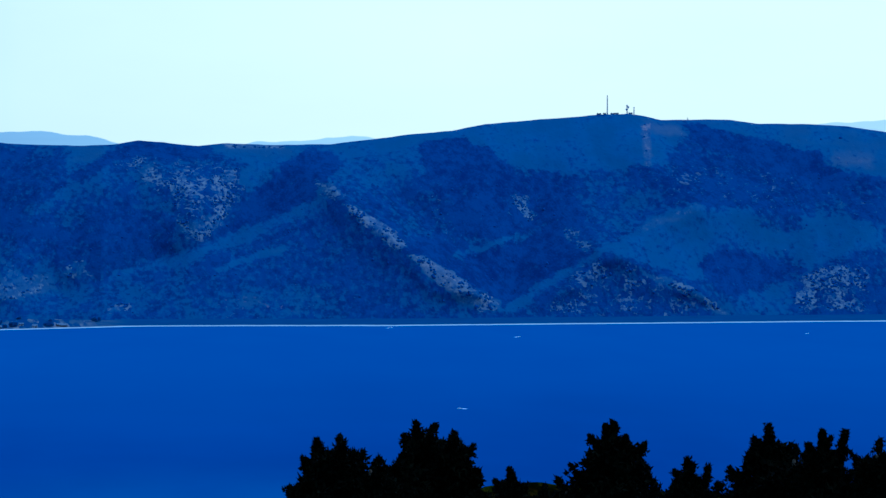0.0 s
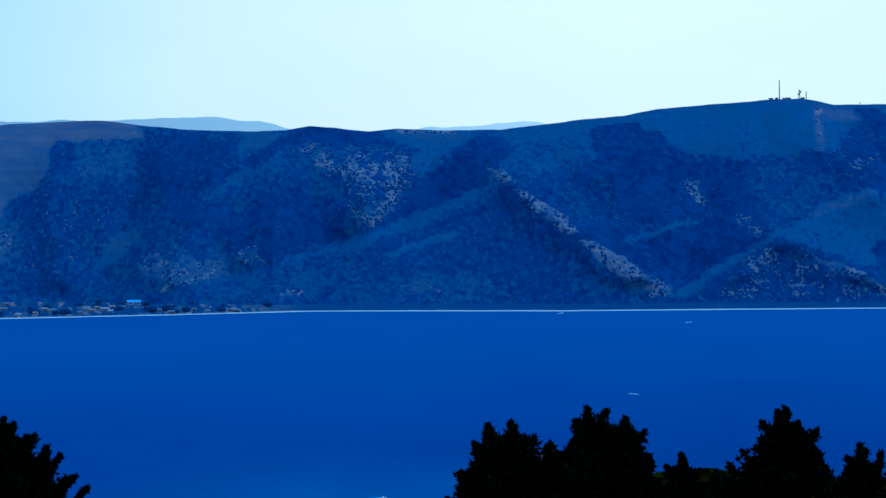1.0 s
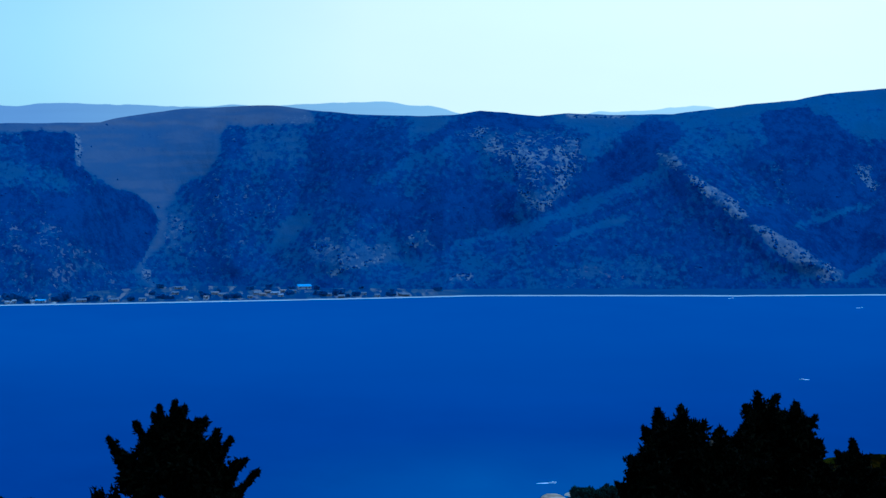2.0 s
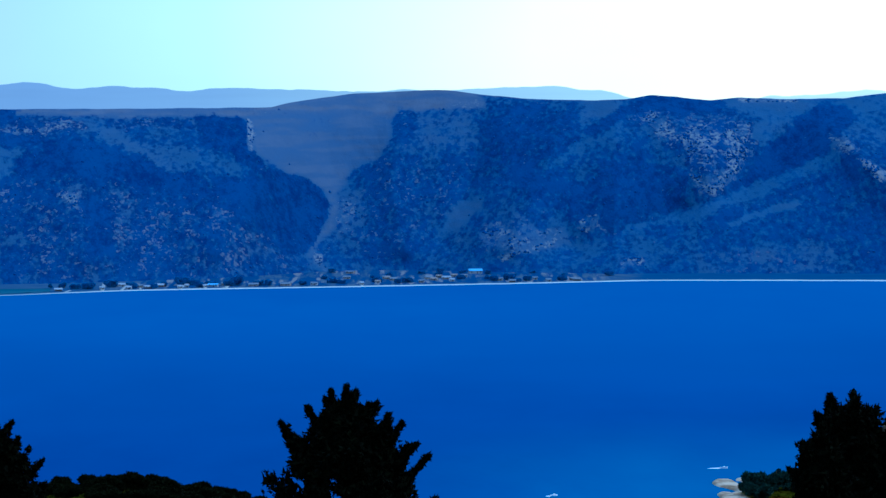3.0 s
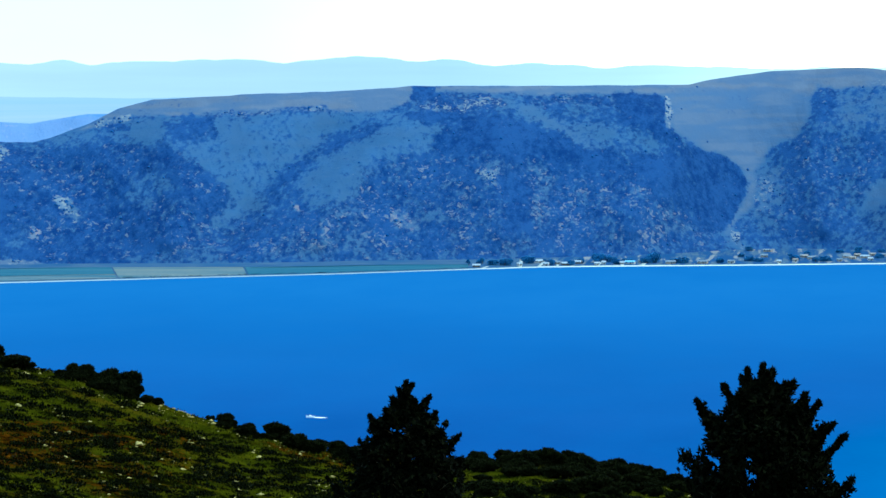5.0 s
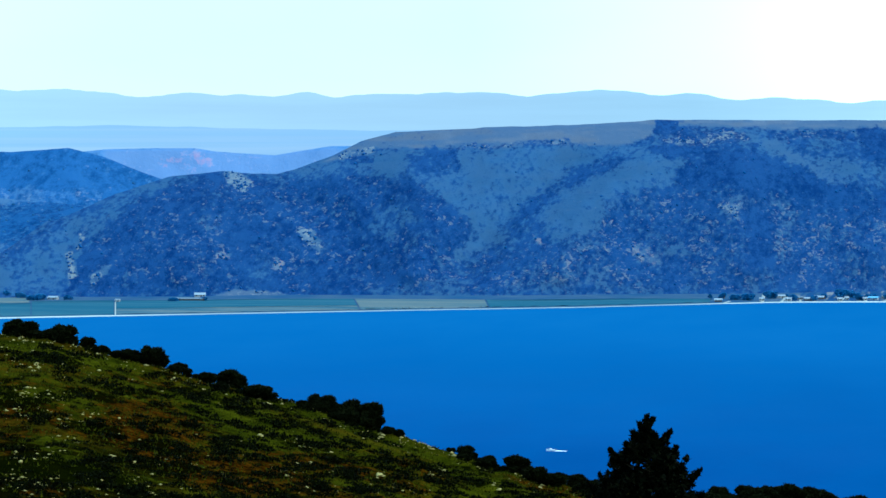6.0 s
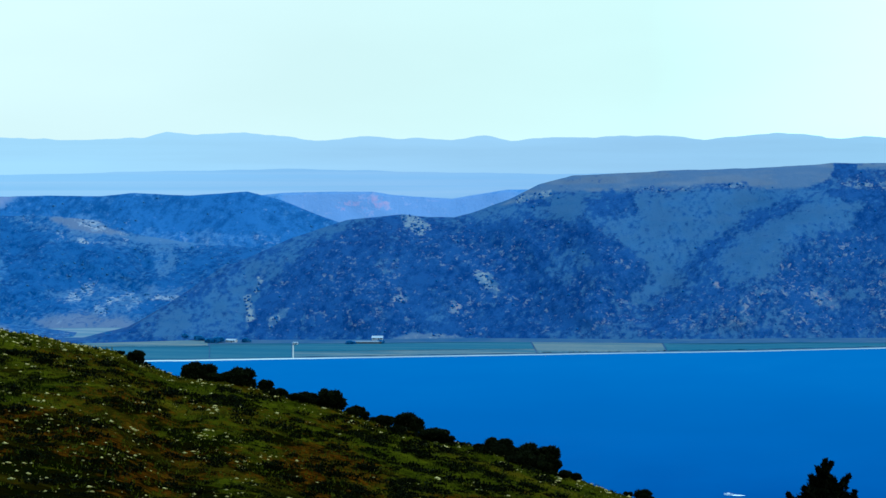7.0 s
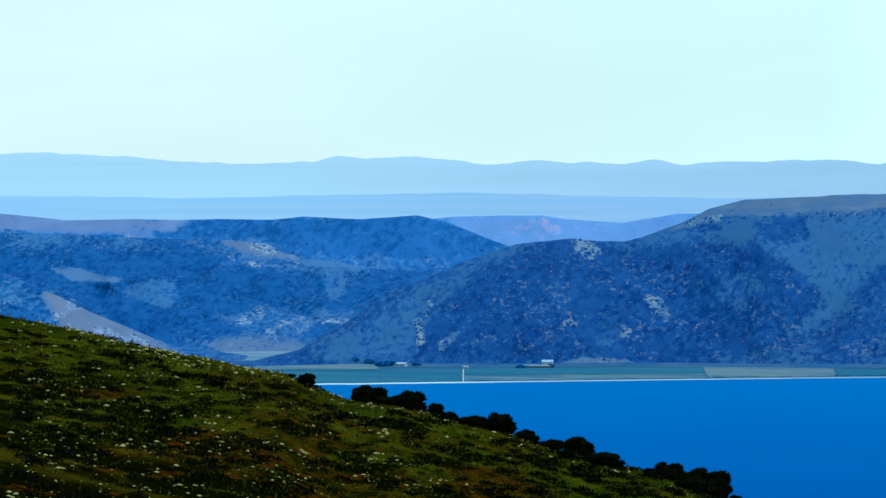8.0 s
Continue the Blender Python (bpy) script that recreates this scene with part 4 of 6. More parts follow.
def ridge(name, skyline, foot, r_foot, slope, material_, label, a0, a1, da, rows, rough, patches=(), amp=0.02, scrub=0):
    """A further ridge: its skyline by bearing, its foot's height angle and distance."""
    A, S = np.meshgrid(np.arange(a0, a1, da), np.linspace(0, 1, rows))
    ec = curve_of(skyline)(A) + amp * (fbm(A * 2.3, A * 0, hash(len(name)) % 97, 5) - 0.5)
    E = foot + (ec - foot) * S
    R = r_foot + slope * S + rough * (fbm(A * 1.5, E * 1.5, 71) - 0.5) * np.sin(np.pi * np.clip(S, 0, 1)) + 0.12 * rough * (fbm(A * 6, E * 6, 72, 3) - 0.5) * np.sin(np.pi * S)
    Z = EYE.z + R * np.tan(np.radians(E))
    cover = 0.66 + 0.6 * (fbm(A * 2.0, E * 3.0, 75) - 0.5) + 0.3 * (fbm(A * 8, E * 10, 76, 2) - 0.5)
    dry, bare, red = np.full(A.shape, 0.15), 0.34 * step(0.42, 0.62, fbm(A * 2.2, E * 4, 80)), np.zeros(A.shape)
    aw, ew = A + 0.1 * (fbm(A * 5, E * 5, 77) - 0.5), E + 0.1 * (fbm(A * 5, E * 5, 78) - 0.5)
    for poly, goal, strength, soft in patches:
        m = strength * inside(poly, aw, ew, soft)
        cover, dry, bare, red = (v + (g - v) * m for v, g in zip((cover, dry, bare, red), goal))
    bare = bare * (0.3 + 1.2 * step(0.42, 0.66, fbm(A * 4.5, E * 8, 79, 3)))
    if scrub:
        rng = np.random.default_rng(len(name))
        i, j = rng.integers(0, rows - 1, scrub), rng.integers(0, A.shape[1], scrub)
        keep = (rng.uniform(0, 1, scrub) < (0.04 * step(0.45, 0.95, cover[i, j]) + 0.45 * step(0.45, 0.85, bare[i, j]))) & (A[i, j] < 22)
        i, j = i[keep], j[keep]
        f = rng.uniform(0, 1, len(i))
        p = polar(A[i, j] + rng.uniform(-0.5, 0.5, len(i)) * da, R[i, j] * (1 - f) + R[i + 1, j] * f, Z[i, j] * (1 - f) + Z[i + 1, j] * f + 0.5)
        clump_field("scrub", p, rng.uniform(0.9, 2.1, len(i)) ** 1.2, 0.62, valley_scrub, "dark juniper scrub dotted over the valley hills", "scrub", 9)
    V = np.concatenate([polar(A[:1], R[:1] - 10, EYE.z + (R[:1] - 10) * math.tan(radians(foot)) - 25), polar(A, R, Z), polar(A[:1], R[-1:] + 60, Z[-1:] - 6), polar(A[:1], R[-1:] + 90, Z[-1:] - 60)])
    put = lambda f: np.concatenate([f[:1], f, f[-1:], f[-1:]])
    me = mesh_of(name, V.reshape(-1, 3), grid_faces(*V.shape[:2]), material_, True)
    for key, f in (("cover", cover), ("dry", dry), ("bare", bare), ("red", red)):
        put_attribute(me, key, np.clip(put(f), 0, 1))
    return tagged(new(name, me), label, "hill", "", "structure")


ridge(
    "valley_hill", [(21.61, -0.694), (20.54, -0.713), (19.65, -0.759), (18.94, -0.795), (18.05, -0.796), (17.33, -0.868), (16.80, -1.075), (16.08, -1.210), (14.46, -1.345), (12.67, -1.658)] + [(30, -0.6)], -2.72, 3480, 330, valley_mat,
    "hazy blue-green scrub hill with pale bare patches beyond the valley", 10.5, 27.0, 0.05, 60, 95,
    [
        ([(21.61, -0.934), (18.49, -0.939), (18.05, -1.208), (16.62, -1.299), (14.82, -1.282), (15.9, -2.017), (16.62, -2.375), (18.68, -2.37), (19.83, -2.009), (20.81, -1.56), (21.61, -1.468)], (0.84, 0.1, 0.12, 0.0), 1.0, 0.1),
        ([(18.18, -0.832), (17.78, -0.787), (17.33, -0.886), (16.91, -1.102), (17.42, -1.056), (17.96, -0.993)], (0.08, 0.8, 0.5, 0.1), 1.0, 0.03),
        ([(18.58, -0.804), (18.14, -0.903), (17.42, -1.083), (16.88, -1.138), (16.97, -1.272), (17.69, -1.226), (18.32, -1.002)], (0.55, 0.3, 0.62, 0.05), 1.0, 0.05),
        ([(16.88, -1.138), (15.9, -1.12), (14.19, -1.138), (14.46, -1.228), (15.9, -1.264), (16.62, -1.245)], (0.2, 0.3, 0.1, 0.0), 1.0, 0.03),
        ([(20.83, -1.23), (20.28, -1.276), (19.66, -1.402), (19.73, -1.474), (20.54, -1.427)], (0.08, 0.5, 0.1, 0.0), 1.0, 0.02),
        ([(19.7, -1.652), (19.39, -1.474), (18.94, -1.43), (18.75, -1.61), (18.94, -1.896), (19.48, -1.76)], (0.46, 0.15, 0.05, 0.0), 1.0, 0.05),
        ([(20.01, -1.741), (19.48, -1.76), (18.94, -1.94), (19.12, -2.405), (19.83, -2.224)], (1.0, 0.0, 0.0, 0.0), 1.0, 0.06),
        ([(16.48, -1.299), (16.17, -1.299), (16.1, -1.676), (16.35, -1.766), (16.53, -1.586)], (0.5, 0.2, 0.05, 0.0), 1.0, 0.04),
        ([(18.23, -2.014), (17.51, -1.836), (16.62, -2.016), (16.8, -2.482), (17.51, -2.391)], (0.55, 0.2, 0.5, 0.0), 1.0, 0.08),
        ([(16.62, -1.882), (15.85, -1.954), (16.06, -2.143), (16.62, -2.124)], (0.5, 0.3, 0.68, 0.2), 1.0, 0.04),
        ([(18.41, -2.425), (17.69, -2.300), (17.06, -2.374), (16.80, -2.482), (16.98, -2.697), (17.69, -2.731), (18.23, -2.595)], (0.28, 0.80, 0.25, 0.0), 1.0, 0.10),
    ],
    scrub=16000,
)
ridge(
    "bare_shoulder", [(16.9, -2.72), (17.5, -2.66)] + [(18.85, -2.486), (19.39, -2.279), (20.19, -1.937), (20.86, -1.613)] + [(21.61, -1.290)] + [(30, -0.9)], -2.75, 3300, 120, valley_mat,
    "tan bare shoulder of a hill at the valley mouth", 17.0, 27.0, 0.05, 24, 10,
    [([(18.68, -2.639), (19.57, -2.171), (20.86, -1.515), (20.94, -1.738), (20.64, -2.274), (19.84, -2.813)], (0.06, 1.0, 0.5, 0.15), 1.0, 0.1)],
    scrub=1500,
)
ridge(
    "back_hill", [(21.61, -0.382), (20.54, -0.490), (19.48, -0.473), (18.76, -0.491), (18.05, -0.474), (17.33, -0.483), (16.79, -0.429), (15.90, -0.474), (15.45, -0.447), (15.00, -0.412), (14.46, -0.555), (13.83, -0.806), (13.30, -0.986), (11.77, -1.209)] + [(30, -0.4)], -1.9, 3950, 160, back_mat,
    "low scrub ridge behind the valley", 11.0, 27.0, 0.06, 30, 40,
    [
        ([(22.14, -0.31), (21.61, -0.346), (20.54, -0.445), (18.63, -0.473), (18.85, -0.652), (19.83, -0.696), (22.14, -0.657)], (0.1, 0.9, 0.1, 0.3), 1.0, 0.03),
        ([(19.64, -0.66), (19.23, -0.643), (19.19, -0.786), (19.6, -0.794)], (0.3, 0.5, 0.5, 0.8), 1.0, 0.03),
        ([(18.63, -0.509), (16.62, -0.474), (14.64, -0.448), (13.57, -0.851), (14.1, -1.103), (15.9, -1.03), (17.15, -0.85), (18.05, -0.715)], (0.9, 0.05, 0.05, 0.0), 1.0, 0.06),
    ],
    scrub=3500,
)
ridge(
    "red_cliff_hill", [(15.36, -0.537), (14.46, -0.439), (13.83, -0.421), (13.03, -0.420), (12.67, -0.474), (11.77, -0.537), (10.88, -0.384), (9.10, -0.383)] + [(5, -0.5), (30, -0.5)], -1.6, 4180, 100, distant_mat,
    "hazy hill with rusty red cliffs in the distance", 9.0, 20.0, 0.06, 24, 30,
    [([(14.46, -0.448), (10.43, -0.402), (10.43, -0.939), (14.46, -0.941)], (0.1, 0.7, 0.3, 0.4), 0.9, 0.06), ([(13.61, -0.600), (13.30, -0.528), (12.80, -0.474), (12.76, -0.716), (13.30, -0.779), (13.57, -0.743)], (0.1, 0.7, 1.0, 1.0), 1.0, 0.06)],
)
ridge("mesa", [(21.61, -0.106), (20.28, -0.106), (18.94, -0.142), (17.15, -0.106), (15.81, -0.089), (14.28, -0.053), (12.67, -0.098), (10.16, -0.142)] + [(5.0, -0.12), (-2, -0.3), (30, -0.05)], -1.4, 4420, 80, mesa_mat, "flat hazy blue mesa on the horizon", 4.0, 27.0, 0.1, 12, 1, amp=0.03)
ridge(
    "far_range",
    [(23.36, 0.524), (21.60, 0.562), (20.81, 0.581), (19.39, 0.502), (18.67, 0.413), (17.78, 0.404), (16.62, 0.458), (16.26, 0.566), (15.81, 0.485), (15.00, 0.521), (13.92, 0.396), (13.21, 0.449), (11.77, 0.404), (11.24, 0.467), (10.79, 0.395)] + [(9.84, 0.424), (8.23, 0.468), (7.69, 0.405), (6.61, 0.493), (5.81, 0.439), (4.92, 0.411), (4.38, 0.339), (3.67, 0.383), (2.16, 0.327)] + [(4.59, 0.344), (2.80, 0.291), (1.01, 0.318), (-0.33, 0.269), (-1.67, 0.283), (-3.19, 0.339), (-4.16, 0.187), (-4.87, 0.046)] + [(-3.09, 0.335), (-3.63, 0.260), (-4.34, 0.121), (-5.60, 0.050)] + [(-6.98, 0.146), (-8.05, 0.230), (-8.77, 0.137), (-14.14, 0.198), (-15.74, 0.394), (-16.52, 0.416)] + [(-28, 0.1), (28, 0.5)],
    -1.2, 4780, 60, far_mat, "hazy pale blue mountain range on the horizon", -28.0, 27.0, 0.06, 14, 1, amp=0.08,
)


# ---- water, shore plain, near slope ----
def shallow(a, r):
    spit = np.exp(-(((a + 5.8) / 4.2) ** 2)) * step(1900, 1500, r)
    return np.clip(0.6 * spit * (0.6 + 0.8 * fbm(a * 0.9, r * 0.01, 81)), 0, 1)


def build_water():
    cols = np.concatenate([np.arange(-180, -30, 6.0), np.arange(-30, 32, 0.25), np.arange(32, 180, 6.0)])
    rows = np.concatenate([np.linspace(900, 2300, 40), np.linspace(2400, 4960, 14)])
    A, R = np.meshgrid(cols, rows)
    V = polar(A, R, np.zeros_like(A))
    me = mesh_of("lake", V.reshape(-1, 3), grid_faces(*A.shape, wrap=True), water_mat, True)
    put_attribute(me, "shallow", shallow(A, R))
    put_attribute(me, "far_sheen", step(1250, 3000, R + 260 * (fbm(A * 0.5, R * 0.002, 83) - 0.5)))  # sky's reflection painted in by distance: paler towards the far shore
    tagged(new("lake", me), "deep blue lake with small wind ripples", "water", "", "structure")


build_water()


def plain_z(a, r):
    rs, rf = shore_r(a), foot_r(a)
    return 0.25 + 3.0 * np.clip((r - rs) / np.maximum(rf - rs, 20), 0, 1.2)


def build_plain():
    cols = np.arange(-29, 27, 0.07)
    u = np.concatenate([[-0.12], np.linspace(0, 1.12, 30)])
    A, U = np.meshgrid(cols, u)
    rs, rf = shore_r(A), np.maximum(foot_r(A), shore_r(A) + 40)
    rf = np.where(A > 16.8, np.maximum(rf, 3560), rf)
    edge = 5 * (fbm(A * 3, A * 0, 91) - 0.5)
    R = rs + edge + (rf - rs) * U
    Z = np.where(U < 0, -1.0, 0.25 + 3.0 * np.clip(U, 0, 1.2))
    sand = (1 - step(4, 4 + 7 * (1 - 0.6 * step(3, 6, A)), R - rs - edge + 4 * fbm(A * 5, R * 0.05, 92)))
    scrubby = 1 - step(-4.6, -4.0, A + 0.3 * (fbm(A * 4, R * 0.05, 93) - 0.5))
    brush = step(-4.2, -3.6, A) * (1 - step(3.4, 3.9, A))
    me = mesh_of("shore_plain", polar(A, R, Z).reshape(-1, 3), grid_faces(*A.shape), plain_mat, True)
    put_attribute(me, "scrub", np.maximum(scrubby, 0.55 * step(3.6, 4.4, A)))
    put_attribute(me, "sand", sand * (1 - 0.5 * step(3.0, 6.0, A) * (1 - 0.7 * step(13.0, 14.5, A))))
    put_attribute(me, "brush", brush)
    put_attribute(me, "meadow", step(15.6, 16.4, A) * step(0.16, 0.3, U + 0.1 * (fbm(A * 3, U * 6, 94) - 0.5)))
    tagged(new("shore_plain", me), "flat shore plain with a pale sand beach", "ground", "", "structure")


build_plain()


def field(a0, a1, e0, e1, mat, label, skew=(0.0, 0.0)):
    """A field on the shore plain between two bearings and two height angles."""
    A, E = np.meshgrid(np.linspace(a0, a1, 40), np.linspace(0, 1, 6))
    across = np.linspace(0, 1, 40)[None, :]
    A = A + E * (skew[0] * (1 - across) + skew[1] * across)
    E = e0(A) + (e1(A) - e0(A)) * E
    R = (EYE.z - 2.0) / np.tan(np.radians(-E))
    R = np.maximum(R, shore_r(A) + 16)
    Z = plain_z(A, R) + 0.35
    top = polar(A, R, Z)
    edge_lo, edge_hi = polar(A[:1], R[:1], Z[:1] - 0.6), polar(A[:1], R[-1:], Z[-1:] - 0.6)
    V = np.concatenate([edge_lo, top, edge_hi])
    me = mesh_of("field", V.reshape(-1, 3), grid_faces(*V.shape[:2]), mat)
    tagged(new("field", me), label, "field", "fields on the shore plain", "structure")


near_edge = lambda a: SHORE(a) + 0.02
far_edge = lambda a: FOOT(a) - 0.07
mid_edge = lambda a: SHORE(a) + 0.55 * (FOOT(a) - 0.07 - SHORE(a))
F1, F2, F3, F4 = 14.3, 10.4, 8.35, 4.85
lane_edge = lambda a: SHORE(a) + 0.22
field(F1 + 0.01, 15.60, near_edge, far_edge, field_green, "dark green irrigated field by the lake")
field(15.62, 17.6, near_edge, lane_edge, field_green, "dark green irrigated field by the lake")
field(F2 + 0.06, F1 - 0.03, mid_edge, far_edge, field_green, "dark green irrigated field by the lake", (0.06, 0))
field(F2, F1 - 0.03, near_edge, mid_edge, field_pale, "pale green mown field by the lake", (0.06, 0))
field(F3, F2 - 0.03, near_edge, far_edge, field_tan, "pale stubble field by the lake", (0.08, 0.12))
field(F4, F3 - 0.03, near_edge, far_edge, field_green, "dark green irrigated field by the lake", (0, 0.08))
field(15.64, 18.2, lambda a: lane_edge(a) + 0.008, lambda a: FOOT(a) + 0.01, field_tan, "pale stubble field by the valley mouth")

# near slope
NEAR_CREST = curve_of(
    [(-40, -5.0), (-20, -5.2)] + [(-14.13, -5.395), (-10.90, -5.269), (-10.18, -5.356)] + [(-7.6, -6.4), (-6.6, -7.3), (-4, -7.4), (-1.0, -7.0)] + [(1.75, -6.239), (3.01, -6.006), (3.90, -5.938), (4.97, -5.936)]
    + [(4.67, -6.005), (6.46, -5.851), (7.53, -5.689), (8.24, -5.497), (9.12, -5.230)] + [(8.05, -5.475), (9.85, -4.973), (11.64, -4.449), (12.72, -4.175), (14.32, -3.719), (16.10, -3.349)] + [(15.36, -3.416), (17.15, -2.894), (18.94, -2.522), (19.84, -2.331), (21.61, -1.940)] + [(22, -1.75), (30, -1.0), (45, 0.0)]
)


def near_rc(a):
    return 150 + 115 * step(-7.5, -2.0, a)


def near_shore_r(a):
    return 1360 + 40 * (fbm(a * 2, a * 0, 95) - 0.5) + 25 * (fbm(a * 9, a * 0, 96) - 0.5)


# the low sandy spit: two points with a lagoon between, and the green land behind
SPIT = [
    [(-5.59, -5.988), (-5.71, -5.925), (-5.85, -5.925), (-5.96, -5.960), (-6.05, -6.023), (-6.28, -6.013), (-6.28, -6.155), (-6.05, -6.129), (-5.85, -6.076), (-5.69, -6.032)],
    [(-5.94, -5.943), (-6.12, -5.898), (-6.34, -5.889), (-6.92, -5.860), (-9.04, -5.849), (-9.04, -6.476), (-6.26, -6.493), (-6.26, -5.969), (-6.09, -5.960)],
    [(-5.68, -6.157), (-5.80, -6.130), (-5.94, -6.147), (-6.12, -6.111), (-6.39, -6.066), (-6.39, -6.492), (-5.82, -6.494), (-5.85, -6.316), (-5.75, -6.228)],
]
SPIT_GREEN = [(-6.05, -6.165), (-6.17, -6.129), (-6.30, -6.120), (-6.32, -6.031), (-6.79, -6.012), (-9.04, -6.017), (-9.04, -6.476), (-6.15, -6.493), (-6.24, -6.280)]


def spit_land(a, r):
    """How far a point lies on the spit, and on its grass."""
    e = -np.degrees(np.arctan(EYE.z / np.maximum(r, 1.0)))
    land, green_ = np.zeros(np.shape(a)), np.zeros(np.shape(a))
    near = (a > -9.5) & (a < -5.3) & (e > -6.7) & (e < -5.6)
    if near.any():
        an, en = a[near], e[near]
        aw, ew = an + 0.05 * (fbm(an * 9, en * 9, 301) - 0.5), en + 0.03 * (fbm(an * 9, en * 9, 302) - 0.5)
        land[near] = np.max([inside(p, aw, ew, 0.02) for p in SPIT], axis=0) * (1 - step(-8.5, -9.3, an))
        green_[near] = inside(SPIT_GREEN, aw, ew, 0.03)
    return land, green_


def ground_z(a, r):
    a, r = np.broadcast_arrays(np.asarray(a, float), np.asarray(r, float))
    back = step(60, 110, np.abs(a))
    aa = np.clip(a, -45, 45)
    rc = near_rc(aa)
    dc = rc * np.tan(np.radians(-NEAR_CREST(aa)))
    u = np.clip(r / rc, 0, 1)
    drop = 1.6 + (dc - 1.6) * u + 42 * u * (1 - u) ** 1.25
    zc = EYE.z - drop
    t = np.clip((r - rc) / (near_shore_r(aa) - rc), 0, 1)
    z = zc + (-1.2 - zc) * np.where(r > rc, t**0.72, 0)
    z = np.where(r > near_shore_r(aa), -1.2 - 4 * step(0, 200, r - near_shore_r(aa)), z)
    inland = near_shore_r(aa) - r
    z = np.where(inland > 0, np.minimum(z, 0.15 + 0.011 * inland + 0.0009 * np.maximum(inland - 90, 0) ** 2), z)
    land, _ = spit_land(a, r)
    z = np.where(land > 0.02, np.maximum(z, -1.2 + 2.2 * land), z)
    x, y = -np.sin(np.radians(a)) * r, np.cos(np.radians(a)) * r
    lumps = 0.9 * (fbm(x * 0.06, y * 0.06, 101) - 0.5) + 0.35 * (fbm(x * 0.35, y * 0.35, 102, 3) - 0.5) + 0.12 * (fbm(x * 1.6, y * 1.6, 103, 2) - 0.5)
    z = z + lumps * step(4, 40, r) * (1 - step(600, 1200, r))
    hill = EYE.z - 1.6 + 0.22 * r
    return z * (1 - back) + np.minimum(hill, 420) * back


RUST_SOIL = [(16.58, -4.823, 1.07, 0.43), (17.03, -4.24, 0.54, 0.20), (13.63, -4.714, 0.40, 0.23), (12.29, -5.481, 0.80, 0.22), (18.5, -4.158, 1.34, 0.38), (20.64, -4.59, 0.98, 0.27), (13.56, -4.686, 0.54, 0.16), (20.19, -3.257, 1.07, 0.14), (13.61, -4.753, 0.80, 0.40), (11.92, -5.623, 0.80, 0.18)]  # bare rusty patches: bearing, height angle, half widths


def build_ground():
    cols = np.concatenate([np.arange(-180, -30, 5.0), np.arange(-30, -18, 0.5), np.arange(-18, -8, 0.09), np.arange(-8, -5.4, 0.03), np.arange(-5.4, 22.5, 0.09), np.arange(22.5, 32, 0.5), np.arange(32, 180, 5.0)])
    rows = np.concatenate([[-0.3], np.geomspace(0.4, 60, 26), np.arange(63, 120, 3.0), np.arange(120, 275, 1.1), np.geomspace(280, 1300, 26), np.arange(1320, 1640, 4.0), [1800, 2400, 3400, 4950]])
    A, R = np.meshgrid(cols, rows)
    V = polar(A, R, ground_z(A, R))
    me = mesh_of("ground", V.reshape(-1, 3), grid_faces(*A.shape, wrap=True), ground_mat, True)
    beach = near_shore_r(np.clip(A, -45, 45)) - R
    land, grown = spit_land(A, R)
    sand = np.maximum(step(75, 30, beach + 45 * (fbm(A * 6, R * 0.03, 97) - 0.5)), land) * (1 - grown)
    put_attribute(me, "sand", sand * step(60, 40, np.abs(A)))
    low = step(-4.0, -2.0, A) * (1 - step(60, 25, R)) * step(60, 40, np.abs(A)) * step(255, 175, R)
    E = np.degrees(np.arctan((V[..., 2] - EYE.z) / np.maximum(R, 0.4)))
    rust = np.zeros(A.shape)
    for a0, e0, wide, tall in RUST_SOIL:
        rust = np.maximum(rust, np.exp(-(((A - a0) / wide) ** 2 + ((E - e0) / tall) ** 2)))
    put_attribute(me, "rust", np.clip((0.35 + 0.2 * step(13.0, 10.0, A)) * low * (0.3 + 0.9 * fbm(A * 0.5, R * 0.06, 99)) + 1.2 * rust, 0, 1.5))
    # denser dark mats low down also stand in for the slope's shade
    put_attribute(me, "sage", low * (1 - 0.8 * rust) * (0.12 + 1.10 * step(11.5, 14.5, A) + 0.25 * step(15.0, 17.5, A)))
    tagged(new("ground", me), "dry grass hillside with sage, rust soil and stones", "ground", "", "structure")


build_ground()


# ---- near trees and bushes ----
def place_at(a, r, lift=0.0):
    return Vector(polar(a, r, float(ground_z(a, r)) + lift).tolist())


def tube(points, radii, sides=6):
    """A tapered limb as one bmesh."""
    bm = bmesh.new()
    rings = []
    for i, (p, rad) in enumerate(zip(points, radii)):
        d = (Vector(points[min(i + 1, len(points) - 1)]) - Vector(points[max(i - 1, 0)])).normalized()
        side = d.orthogonal().normalized()
        up = d.cross(side)
        rings.append([bm.verts.new(Vector(p) + (side * math.cos(q) + up * math.sin(q)) * rad) for q in (6.2832 * k / sides for k in range(sides))])
    for r0, r1 in zip(rings, rings[1:]):
        for k in range(sides):
            bm.faces.new((r0[k], r0[(k + 1) % sides], r1[(k + 1) % sides], r1[k]))
    bm.faces.new(list(reversed(rings[0])))
    bm.faces.new(rings[-1])
    return bm


